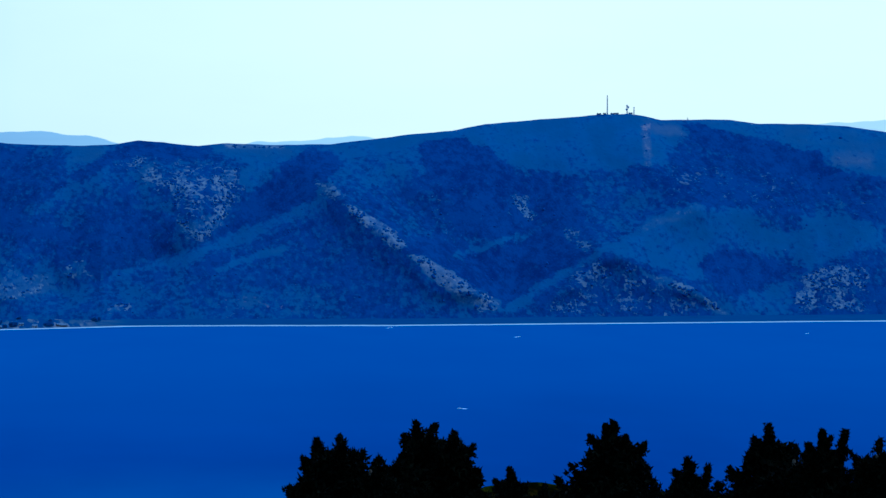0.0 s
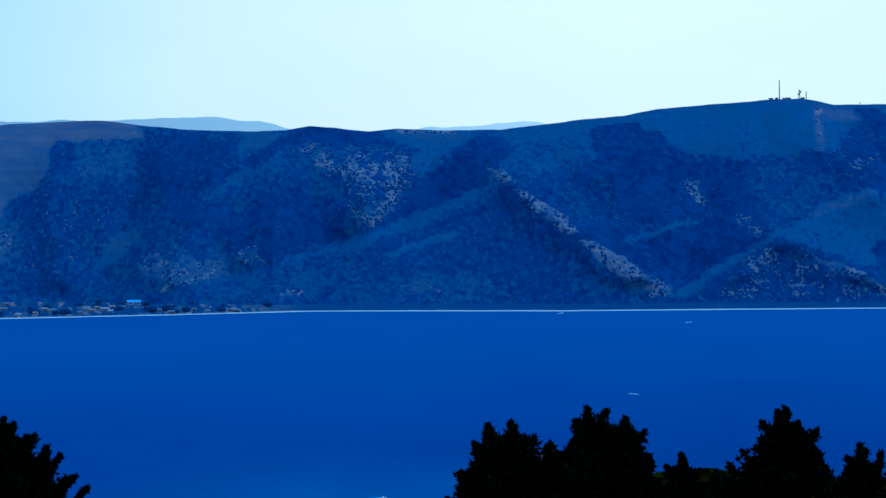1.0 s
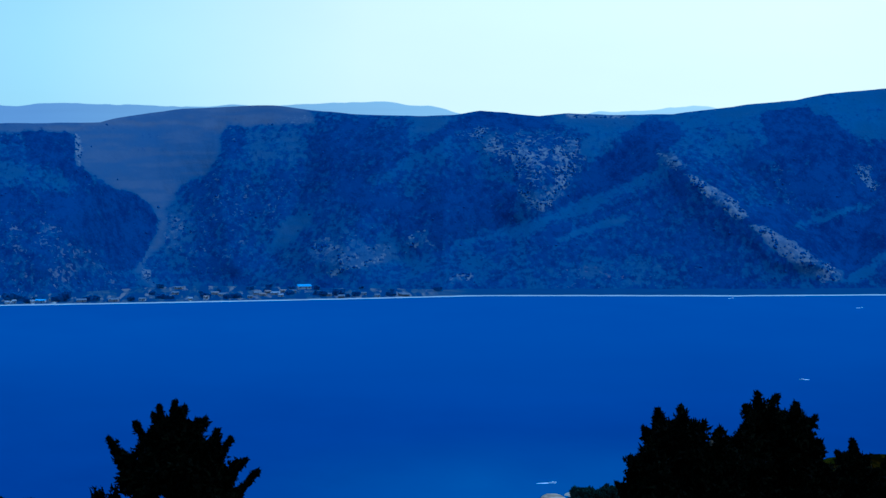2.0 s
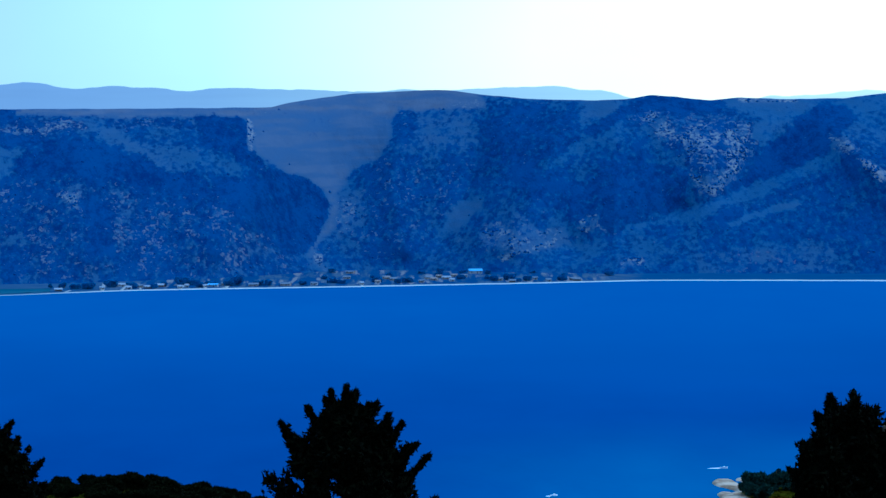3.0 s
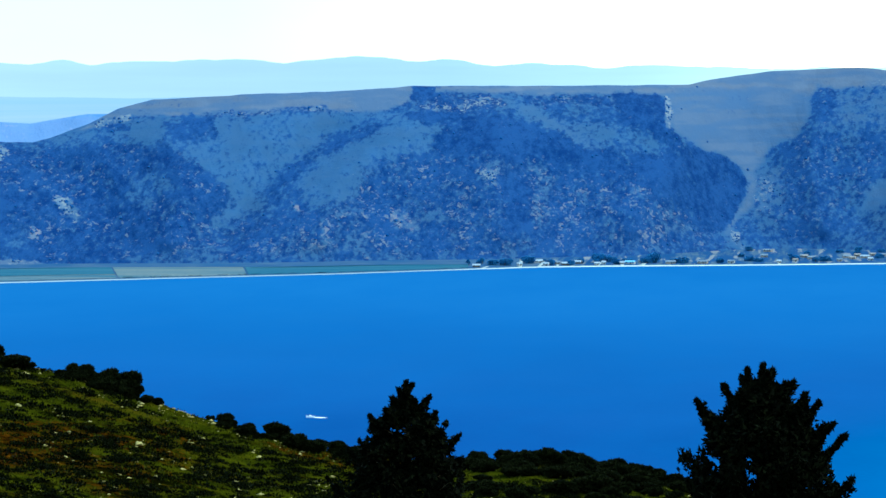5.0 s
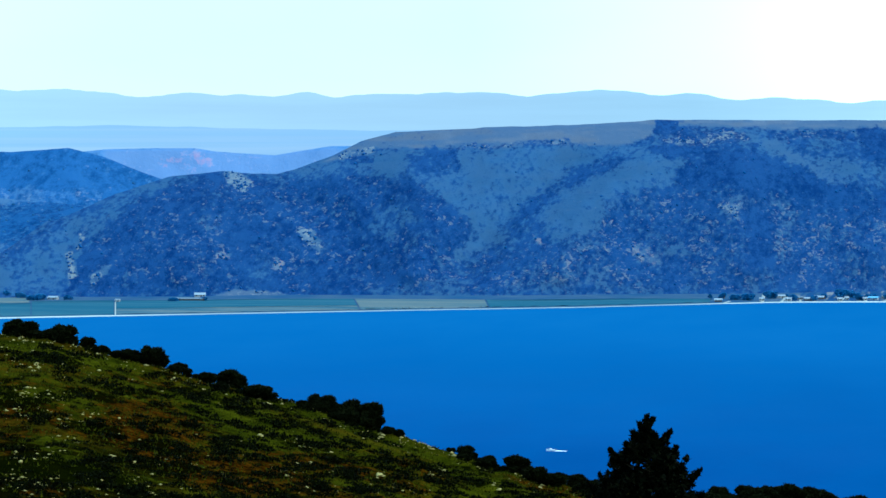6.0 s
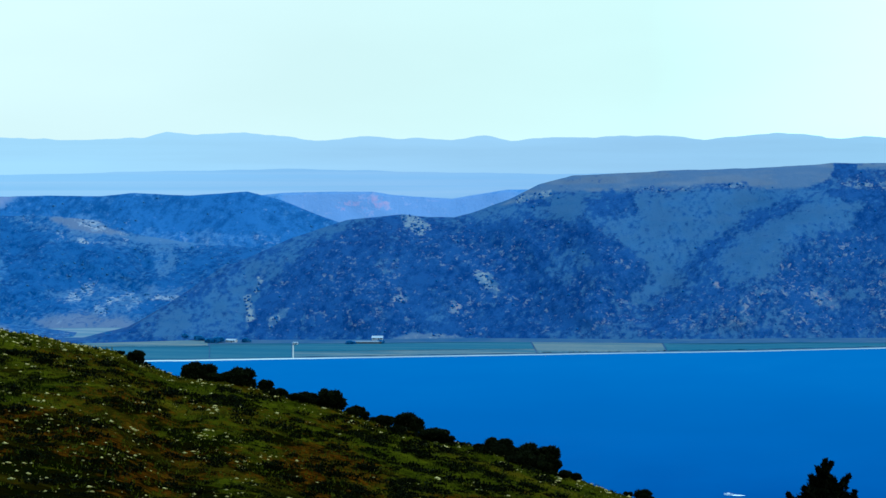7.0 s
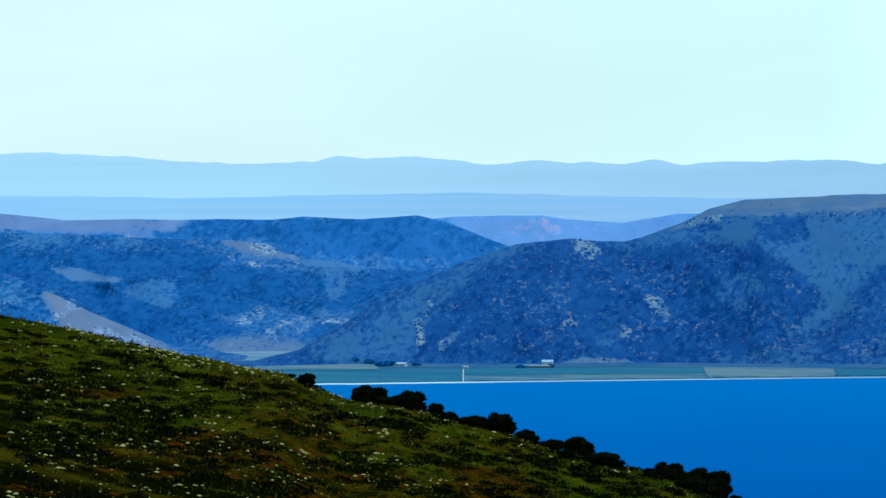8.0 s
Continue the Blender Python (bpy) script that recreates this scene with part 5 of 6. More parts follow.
def sprays(centres, ways, lengths, widths, rng, blades=6, spread=0.42):
    """Leaf sprays: each a fan of narrow blades round a direction. Returns vertices and triangles."""
    m = len(centres) * blades
    c, w = np.repeat(np.asarray(centres), blades, 0), np.repeat(np.asarray(ways), blades, 0)
    ln, wd = np.repeat(np.asarray(lengths), blades), np.repeat(np.asarray(widths), blades)
    d = w / (np.linalg.norm(w, axis=1)[:, None] + 1e-9) + rng.normal(0, spread, (m, 3))
    d /= np.linalg.norm(d, axis=1)[:, None]
    s = np.cross(d, rng.normal(0, 1, (m, 3)))
    s /= np.linalg.norm(s, axis=1)[:, None] + 1e-9
    base = c + rng.normal(0, 0.22, (m, 3)) * ln[:, None]
    tip = base + d * (ln * rng.uniform(0.7, 1.15, m))[:, None]
    v = np.stack([base + s * wd[:, None], tip, base - s * wd[:, None]], 1).reshape(-1, 3)
    return v, (np.arange(m) * 3)[:, None] + np.array([[0, 1, 2]])


def conifer(name, place, tall, profile, seed, label, leaders=(), gaps=0.0, count=2300, lean=0.0, shoot=1.0, group="trees below the lookout"):
    """A conifer: tapered trunk, limbs and a crown of sprays. profile: (fraction of height, crown radius). leaders: extra tops (dx, dy, from, length)."""
    rng = np.random.default_rng(seed)
    rnd = random.Random(seed)
    tree = thing(name, place, label, "tree", group)
    hs, rs = [p[0] for p in profile], [p[1] for p in profile]
    wob = [(rnd.uniform(-1, 1), rnd.uniform(-1, 1)) for _ in range(7)]
    trunk = [(0.08 * wob[i][0] * i / 6 * (i < 6), 0.08 * wob[i][1] * i / 6 * (i < 6), tall * 0.97 * i / 6 - (0.35 if i == 0 else 0)) for i in range(7)]
    part("trunk", tube(trunk, [0.20 * tall / 9 * (1 - 0.93 * i / 6) + 0.012 for i in range(7)], 8), bark_mat, tree, "grey-brown trunk")
    cs, ws, ls = [], [], []
    tips, tip_ways, tip_sizes = [], [], []
    limbs = 80
    for i in range(limbs):
        h = hs[0] + (0.985 - hs[0]) * ((i + rnd.random()) / limbs) ** 0.85
        reach = float(np.interp(h, hs, rs)) * rnd.uniform(0.72 + 0.2 * (1 - shoot), 1.05)
        q = i * 2.399 + rnd.uniform(-0.4, 0.4)
        lift = reach * (0.15 + 0.5 * h) * rnd.uniform(0.6, 1.3)
        z0 = tall * h - lift
        pts = [Vector((math.cos(q) * reach * k, math.sin(q) * reach * k, z0 + lift * k**1.7)) for k in (0.02, 0.35, 0.7, 1.0)]
        if reach > 0.4:
            part("limb", tube(pts, [0.04, 0.028, 0.016, 0.006], 5), bark_mat, tree)
        m = int(3.0 * count / limbs * (0.30 + reach / max(rs)))
        k = rng.uniform(0.1, 1.0, m) ** 0.75
        p = np.array([pts[0].lerp(pts[3], float(kk)) for kk in k])
        p[:, 2] = z0 + lift * k**1.7
        slim = min(1.0, 0.15 + tall * (1 - h) / 0.9)
        wide = (0.05 * slim + 0.15 * reach * (1.08 - k))[:, None]
        p += rng.normal(0, 1, (m, 3)) * wide * np.array([[1, 1, 0.8]])
        out = np.array([math.cos(q), math.sin(q), 0.0])[None] * (0.5 + 0.5 * k[:, None]) + np.array([[0, 0, 0.75]]) + rng.normal(0, 0.3, (m, 3))
        cs.append(p), ws.append(out), ls.append(rng.uniform(0.07, 0.13, m) * (0.45 + 0.55 * min(1.0, reach / 0.6)))
        # upturned shoots at the limb's end
        for _ in range(5):
            kk = rnd.uniform(0.6, 1.04)
            root = pts[0].lerp(pts[3], kk)
            root.z = z0 + lift * kk**1.7
            g = int((14 + 12 * rnd.random()) * min(1.0, 0.2 + (tall - root.z) / 0.8))
            w = rng.uniform(0, 1, g)
            ln = shoot * min(rnd.uniform(0.09, 0.26), 0.4 * (tall - root.z) + 0.03)
            q3 = np.array(root)[None] + w[:, None] * np.array([[math.cos(q) * 0.6 * ln, math.sin(q) * 0.6 * ln, 0.8 * ln]])
            q3 += rng.normal(0, 0.026, (g, 3)) * (1.1 - w)[:, None]
            tips.append(q3), tip_ways.append(np.array([[0.1, 0, 1.0]]) + rng.normal(0, 0.3, (g, 3))), tip_sizes.append(rng.uniform(0.05, 0.09, g))
    # the shaded inside of the crown
    m = int(count * 3.2)
    h = hs[0] + (0.97 - hs[0]) * rng.uniform(0, 1, m) ** 0.9
    q, rr = rng.uniform(0, 6.283, m), np.interp(h, hs, rs) * 0.82 * rng.uniform(0.05, 1, m) ** 0.55
    cs.append(np.stack([np.cos(q) * rr, np.sin(q) * rr, tall * h - 0.25 * rr - 0.06], 1))
    ws.append(rng.normal(0, 1, (m, 3)) + np.array([[0, 0, 0.5]])), ls.append(np.minimum(rng.uniform(0.09, 0.16, m), 0.04 + 0.3 * np.interp(h, hs, rs)))
    for dx, dy, h0, length in ([(0, 0, 0.92, 0.08 * tall)] if rs[-1] < 0.1 else []) + list(leaders):
        m = int(110 * length / 0.3)
        k = rng.uniform(0, 1, m)
        p = np.stack([dx * (0.55 + 0.45 * k), dy * (0.55 + 0.45 * k), tall * h0 + (length - 0.08) * k], 1)
        p[:, :2] += rng.normal(0, 1, (m, 2)) * (0.075 * min(length, 0.8) * (1 - k) + 0.010)[:, None]
        cs.append(p), ws.append(np.array([[0, 0, 1.0]]) + rng.normal(0, 0.45, (m, 3))), ls.append(rng.uniform(0.05, 0.10, m))
    cs, ws, ls = np.concatenate(cs), np.concatenate(ws), np.concatenate(ls)
    if gaps:
        keep = vnoise(cs[:, 0] * 3.4 + 5, cs[:, 2] * 3.0, seed) + 0.35 * vnoise(cs[:, 1] * 2, cs[:, 2] * 2, seed + 1) > gaps
        keep |= cs[:, 2] > tall - 1.0
        cs, ws, ls = cs[keep], ws[keep], ls[keep]
    cs, ws, ls = np.concatenate([cs] + tips), np.concatenate([ws] + tip_ways), np.concatenate([ls] + tip_sizes)
    top = np.minimum(cs[:, 2], tall - 0.06)
    cs[:, 2] = top
    cs[:, 0] += lean * np.clip(top / tall - 0.75, 0, 1) * 4
    v, f = sprays(cs, ws, ls, ls * 0.3, rng, 6, 0.7)
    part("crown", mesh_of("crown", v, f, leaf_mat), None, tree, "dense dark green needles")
    return tree


def juniper_bush(name, seed, wide, tall, label):
    """A low round juniper: short stems and a lumpy crown of sprays, with its foot at the origin."""
    rng = np.random.default_rng(seed)
    rnd = random.Random(seed)
    bush = thing(name, (0, 0, 0), label, "bush", "junipers on the slope")
    lobes = [(rnd.uniform(-0.36, 0.36) * wide, rnd.uniform(-0.3, 0.3) * wide, tall * rnd.uniform(0.12, 0.66), rnd.uniform(0.15, 0.27) * wide) for _ in range(11)]
    for x, y, z, rad in lobes[:4]:
        part("stem", tube([(x * 0.15, y * 0.15, -0.2), (x * 0.6, y * 0.6, z * 0.5), (x, y, z)], [0.09, 0.06, 0.02], 5), bark_mat, bush)
    cs, ws = [], []
    for x, y, z, rad in lobes:
        m = 300
        d = rng.normal(0, 1, (m, 3))
        d /= np.linalg.norm(d, axis=1)[:, None]
        p = np.array([[x, y, z]]) + d * (rad * rng.uniform(0.2, 1.0, m) ** 0.6)[:, None] * np.array([[1, 1, 0.8]])
        p[:, 2] = np.clip(p[:, 2], 0.03, tall)
        cs.append(p), ws.append(d + np.array([[0, 0, 0.6]]))
    cs, ws = np.concatenate(cs), np.concatenate(ws)
    ls = rng.uniform(0.10, 0.22, len(cs)) * wide / 2.0
    v, f = sprays(cs, ws, ls, ls * 0.3, rng, 5)
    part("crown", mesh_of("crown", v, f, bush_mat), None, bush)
    return bush


def tree_at(a, e_tip, r, profile, seed, label, name="conifer", leaders=(), gaps=0.0, count=2300, lean=0.0):
    """A conifer whose tip stands at that bearing and height angle, r metres away. profile: (metres below the tip, crown radius)."""
    foot = place_at(a, r)
    tall = EYE.z + r * math.tan(radians(e_tip)) - foot.z
    prof = sorted((max(0.0, 1 - d / tall), w * (1.0 + 0.25 * min(1.0, d / 1.0))) for d, w in profile)
    last = prof[0][1]
    if prof[0][0] > 0.22:
        prof = [(0.12, last * 0.7), (0.3 * prof[0][0] + 0.1, last * 1.02)] + prof
    lead = [(dx, dy, 1 - (d + ln + 0.35) / tall, ln + 0.35) for dx, dy, d, ln in leaders]
    return conifer(name, foot, tall, prof, seed, label, lead, gaps, count, lean, 0.45 if gaps == 0 else 1.0)  # close crowns have short shoots


PINE = [(0.0, 0.08), (0.36, 0.40), (0.74, 0.74), (1.34, 1.14), (1.88, 1.38), (2.44, 1.55), (4, 1.75)]
BLUNT = [(0.0, 0.25), (0.3, 0.45), (0.8, 0.62), (1.4, 0.85), (2.5, 1.1)]
tree_at(0.189, -4.362, 70, PINE, 31, "broad dark conifer with several tops and sky gaps", leaders=[(-1.28, 0, 0.68, 0.9), (0.85, 0.1, 0.55, 0.5), (-0.3, 0, 0.06, 0.45), (0.45, 0, 0.35, 0.4), (1.4, 0, 1.1, 0.45), (1.1, 0, 0.72, 0.5), (1.62, 0, 1.35, 0.5), (-0.75, 0, 0.4, 0.4)], gaps=0.45, count=5200)
tree_at(5.851, -4.616, 75, [(0.0, 0.01), (0.15, 0.05), (0.35, 0.18), (0.55, 0.38), (0.75, 0.60), (1.0, 0.78), (1.3, 1.0), (1.8, 1.15), (3.2, 1.4)], 32, "slender ragged conifer with a pointed top", leaders=[(0.62, 0, 0.62, 0.3), (0.85, 0, 0.85, 0.3), (-0.28, 0, 0.33, 0.2)], gaps=0.36)
# the dark group beside the lookout
tree_at(-7.85, -4.400, 66, [(0.0, 0.28), (0.12, 0.42), (0.35, 0.50), (0.6, 0.52), (1.2, 0.7), (2, 1.0)], 33, "dark bushy conifer with a rounded lobed head", count=2600)
tree_at(-7.49, -4.530, 66.6, [(0.0, 0.08), (0.1, 0.14), (0.25, 0.18), (0.6, 0.3)], 46, "slim dark conifer leaning out of the group", count=1100)
tree_at(-7.31, -4.927, 64, [(0.0, 0.10), (0.15, 0.18), (0.4, 0.26), (1, 0.45), (2, 0.7)], 34, "dark bushy conifer with a blunt top", count=1600)
tree_at(-8.34, -4.774, 66, [(0.0, 0.36), (0.3, 0.6), (1, 0.9), (2, 1.1)], 35, "dark dense conifer in a close group", count=2200)
tree_at(-8.8, -4.67, 67, [(0.0, 0.18), (0.2, 0.36), (0.6, 0.6), (1.4, 0.9)], 36, "dark dense conifer in a close group", count=2000)
tree_at(-9.23, -4.243, 68, [(0.0, 0.15), (0.1, 0.24), (0.25, 0.32), (0.5, 0.5), (1, 0.72), (2, 1.0), (3, 1.1)], 52, "dark dense conifer with a blunt rounded top", count=3000)
tree_at(-9.63, -4.37, 67.5, [(0.0, 0.2), (0.15, 0.30), (0.5, 0.36), (1, 0.48), (2, 0.7)], 53, "dark dense conifer with a blunt rounded top", count=2200)
tree_at(-9.07, -4.269, 68.2, [(0.0, 0.05), (0.08, 0.1), (0.2, 0.14), (0.4, 0.2)], 54, "slim dark conifer leaning out of the group", count=800)
tree_at(-10.558, -5.009, 80, [(0.0, 0.03), (0.3, 0.24), (0.7, 0.52), (2, 0.9)], 37, "small pointed young conifer", count=1300)
tree_at(-12.213, -4.280, 68, [(0.0, 0.06), (0.35, 0.36), (0.8, 0.66), (1.3, 1.0), (1.8, 1.3), (3.0, 1.7)], 38, "dense conical dark conifer with twin tips", leaders=[(-0.16, 0, 0.06, 0.3)], count=3200)
tree_at(-13.376, -4.861, 72, [(0.0, 0.03), (0.3, 0.22), (0.8, 0.55), (2, 0.9)], 39, "small dark conifer with a forked top", leaders=[(0.45, 0, 0.15, 0.4)], count=1400)
tree_at(-14.664, -4.324, 66, [(0.0, 0.05), (0.35, 0.3), (0.8, 0.54), (1.4, 0.9), (2.5, 1.2)], 40, "dark conifer with a rounded tip", count=2600)
tree_at(-15.519, -4.412, 64, [(0.0, 0.04), (0.3, 0.2), (0.7, 0.42), (1.3, 0.75), (2.5, 1.0)], 41, "dark conifer with spreading forked tops", leaders=[(0.42, 0, 0.0, 0.55)], gaps=0.25, count=2200)
tree_at(-16.370, -4.551, 62, [(0.0, 0.1), (0.3, 0.28), (0.8, 0.45), (2, 0.8)], 42, "dark conifer at the end of the group", gaps=0.25, count=1800)
tree_at(-15.064, -4.644, 65, BLUNT, 43, "dark bushy conifer filling the group", count=1800)
for tip_a, tip_e, r, seed in ((-11.096, -5.252, 82, 47), (-11.438, -5.217, 80, 48), (-10.404, -5.303, 84, 49)):
    tree_at(tip_a, tip_e, r, [(0.0, 0.1), (0.2, 0.35), (0.8, 0.7), (2, 0.9)], seed, "low bushy young conifer beside the group", count=900)
tree_at(-3.993, -6.210, 95, [(0.0, 0.03), (0.3, 0.25), (1, 0.6)], 44, "small pointed conifer lower on the slope", count=900)
tree_at(-2.044, -6.266, 95, [(0.0, 0.2), (0.3, 0.4), (1, 0.8)], 45, "low rounded conifer lower on the slope", count=900)

# junipers along the brow of the slope: bearing, height angle of the crown, width
BUSHES = [(*p, w) for p, w in zip([(16.77, -2.948), (15.74, -3.183), (15.45, -3.255), (15.05, -3.452), (14.69, -3.559), (14.12, -3.720), (13.74, -3.828), (13.34, -3.881), (12.86, -4.032), (12.49, -4.272), (12.02, -4.271), (11.05, -4.535), (10.83, -4.587), (10.47, -4.674), (11.32, -4.483)], (1.0, 1.9, 1.3, 1.9, 1.1, 1.3, 1.8, 1.1, 1.1, 1.5, 1.7, 1.6, 1.4, 1.9, 0.5))]
BUSHES += [(*p, w) for p, w in zip([(11.37, -4.485), (11.01, -4.540), (10.39, -4.685), (10.03, -4.830), (8.77, -5.260), (8.39, -5.296), (7.87, -5.474), (7.60, -5.528), (7.28, -5.581), (6.83, -5.615)], (0.5, 1.4, 2.4, 1.0, 1.3, 1.1, 1.4, 1.0, 1.2, 1.3))]
BUSHES += [(*p, w) for p, w in zip([(8.46, -5.279), (8.15, -5.410), (7.88, -5.433), (7.66, -5.526), (7.35, -5.568), (6.99, -5.592), (6.72, -5.668), (6.37, -5.710), (4.75, -5.816), (4.48, -5.846), (4.26, -5.885), (3.99, -5.853), (3.67, -5.803), (3.40, -5.843), (3.13, -5.864), (2.82, -5.992), (2.55, -6.013), (2.24, -6.016), (1.92, -6.127), (1.70, -6.164)], (1.0, 0.6, 1.3, 1.4, 1.6, 1.3, 1.5, 1.5, 1.5, 1.3, 1.4, 1.2, 1.8, 1.6, 1.5, 1.4, 1.6, 1.4, 1.4, 1.5))]
BUSHES += [(*p, w) for p, w in zip([(4.70, -5.799), (4.25, -5.771), (3.90, -5.760), (3.54, -5.748), (3.18, -5.790), (2.82, -5.884), (2.47, -5.961), (2.11, -6.020)], (1.4, 1.6, 1.7, 1.5, 1.6, 1.5, 1.4, 1.3))]
rnd = random.Random(17)
BUSHES += [(a + rnd.uniform(-0.25, 0.25), e, w * rnd.uniform(0.35, 0.75)) for a, e, w in BUSHES for _ in range(2)]  # seedlings beside them
LOW = [(rnd.uniform(-1.5, 6.0), rnd.uniform(205, 263)) for _ in range(210)]  # scrubby hollow below the brow
SHAPES = ((1.0, 0.95, "round dark green juniper bush on the slope"), (1.0, 0.75, "wide dark green juniper bush on the slope"), (1.0, 0.6, "low spreading dark juniper bush on the slope"), (1.0, 0.85, "ragged dark green juniper bush on the slope"))
models = [juniper_bush("juniper_bush", 50 + i, 2.0, 2.0 * t, lab) for i, (w, t, lab) in enumerate(SHAPES)]
rnd = random.Random(5)
for i, (a, e, w) in enumerate(BUSHES):
    p = place_at(a, float(near_rc(a)) - rnd.uniform(0.5, 5))
    k, m = (i * 3 + i // 4) % 4, pose(*p, 0, 0, rnd.uniform(0, 360))
    if i < 4:
        made = models[k]
        made.matrix_basis = m
    else:
        made = copy_thing(models[k], m)
    sz = w * 0.56
    made.scale = (sz * rnd.uniform(1.0, 1.5), sz * 1.1, sz * rnd.uniform(0.65, 1.05))
for i, (a, r) in enumerate(LOW):
    made = copy_thing(models[i % 4], pose(*place_at(a, r), 0, 0, rnd.uniform(0, 360)))
    sz = rnd.uniform(0.55, 1.15) * (1 - 0.45 * min(1.0, max(0.0, (a - 4.0) / 2.0)))
    made.scale = (sz * 1.2, sz * 1.2, sz * 0.7)


# ---- stones, sage and grass on the slope ----
def scatter(m, a0, a1, r0, r1, rng):
    a = rng.uniform(a0, a1, m)
    r = np.sqrt(rng.uniform(r0**2, r1**2, m))
    return a, r


def slope_stuff():
    rng = np.random.default_rng(77)
    a, r = scatter(21000, -1.0, 21.5, 140, 266, rng)
    x, y = -np.sin(np.radians(a)) * r, np.cos(np.radians(a)) * r
    keep = (r < near_rc(a) + 1) & (0.5 * fbm(x * 0.3, y * 0.12, 201) + 0.5 * rng.uniform(0, 1, len(a)) > 0.715 - 0.045 * step(11.0, 16.0, a))
    a, r = a[keep], r[keep]
    size = (0.05 + 0.15 * rng.uniform(0, 1, len(a)) ** 3) * (1 - 0.25 * step(11.0, 14.0, a))
    # loose stones along the brow
    b = rng.uniform(7.5, 21.0, 520)
    d = near_rc(b) - 0.5 - 9 * rng.uniform(0, 1, len(b)) ** 2
    a, r, size = np.concatenate([a, b]), np.concatenate([r, d]), np.concatenate([size, 0.06 + 0.14 * rng.uniform(0, 1, len(b)) ** 3])
    clump_field("stones", polar(a, r, ground_z(a, r) + size * 0.25), size, 0.42, rock_mat, "pale weathered limestone stones scattered in the grass", "stones", 78, long=1.6)
    # sagebrush mounds
    a, r = scatter(11000, -2.0, 21.5, 140, 268, rng)
    x, y = -np.sin(np.radians(a)) * r, np.cos(np.radians(a)) * r
    keep = (r < near_rc(a) + 2) & (0.55 * fbm(x * 0.10, y * 0.06, 202) + 0.24 + 0.38 * rng.uniform(0, 1, len(a)) > 0.60 + 0.12 * (r - 200) / 60) & (rng.uniform(0, 1, len(a)) > 0.8 * step(20, 6, near_rc(a) - r)) & (rng.uniform(0, 1, len(a)) > 0.6 * step(12.5, 16.0, a))
    a, r = a[keep], r[keep]
    m, per = len(a), 80
    wide = (0.16 + 0.50 * rng.uniform(0, 1, m) ** 2.4) * (1 + 0.5 * (fbm(a, r * 0.05, 203) - 0.5))
    c = polar(a, r, ground_z(a, r))
    d = rng.normal(0, 1, (m * per, 3))
    d /= np.linalg.norm(d, axis=1)[:, None]
    d[:, 2] = np.abs(d[:, 2])
    p = np.repeat(c, per, 0) + d * np.repeat(wide, per)[:, None] * rng.uniform(0.5, 1, m * per)[:, None] * np.array([[1.6, 1.1, 0.6]])
    ls = np.repeat(wide, per) * rng.uniform(0.16, 0.30, m * per)
    v, f = sprays(p, d + np.array([[0, 0, 0.3]]), ls, ls * 0.55, rng, 2)
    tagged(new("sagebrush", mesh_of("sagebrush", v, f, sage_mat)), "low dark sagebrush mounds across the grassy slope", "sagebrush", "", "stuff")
    # grass
    a, r = scatter(45000, -2.0, 21.5, 150, 268, rng)
    keep = (r < near_rc(a) + 1) & (rng.uniform(0, 1, len(a)) < step(140, 240, r))
    a, r = a[keep], r[keep]
    c = polar(a, r, ground_z(a, r) - 0.02)
    ls = rng.uniform(0.10, 0.26, len(a))
    v, f = sprays(c, np.tile(np.array([[0.15, 0, 1.0]]), (len(a), 1)), ls, ls * 0.22, rng, 3, 0.5)
    tagged(new("grass", mesh_of("grass", v, f, grass_mat)), "dry tufted grass on the slope", "grass", "", "stuff")


slope_stuff()


def boulder(place, size, seed):
    rng = random.Random(seed)
    bm = bmesh.new()
    bmesh.ops.create_icosphere(bm, subdivisions=3, radius=1)
    for v in bm.verts:
        k = 0.8 + 0.5 * noise.noise(v.co * 1.1 + Vector((seed, 0, 0))) + 0.16 * noise.noise(v.co * 3.3 + Vector((0, seed, 0)))
        v.co = Vector((v.co.x * size[0], v.co.y * size[1], max(v.co.z, -0.5) * size[2])) * k
    me = bpy.data.meshes.new("boulder")
    bm.to_mesh(me)
    bm.free()
    me.materials.append(rock_mat)
    ob = new("boulder", me)
    ob.matrix_basis = pose(*place, 0, 0, rng.uniform(0, 360))
    tagged(ob, "pale lichen-stained limestone boulder in the grass", "boulder", "boulders on the slope")


for i, (a, r, w) in enumerate(((12.0, 236, 0.42), (11.2, 228, 0.34), (10.1, 232, 0.5), (12.6, 210, 0.36), (15.5, 240, 0.32), (8.2, 244, 0.3), (17.6, 225, 0.26), (6.3, 246, 0.32))):
    boulder(place_at(a, r, 0.02), (w * 0.75, w * 0.6, w * 0.4), i + 3)


# ---- village, farm and towers across the lake ----
def plain_place(a, e):
    r = (EYE.z - 1.5) / math.tan(radians(-e))
    r = max(r, float(shore_r(a)) + 14)
    return Vector(polar(a, r, float(plain_z(a, r)) - 0.05).tolist())


def slab(w, d, h, z=0.0, x=0.0, y=0.0):
    bm = bmesh.new()
    bmesh.ops.create_cube(bm, size=1)
    for v in bm.verts:
        v.co = Vector((v.co.x * w + x, v.co.y * d + y, (v.co.z + 0.5) * h + z))
    return bm


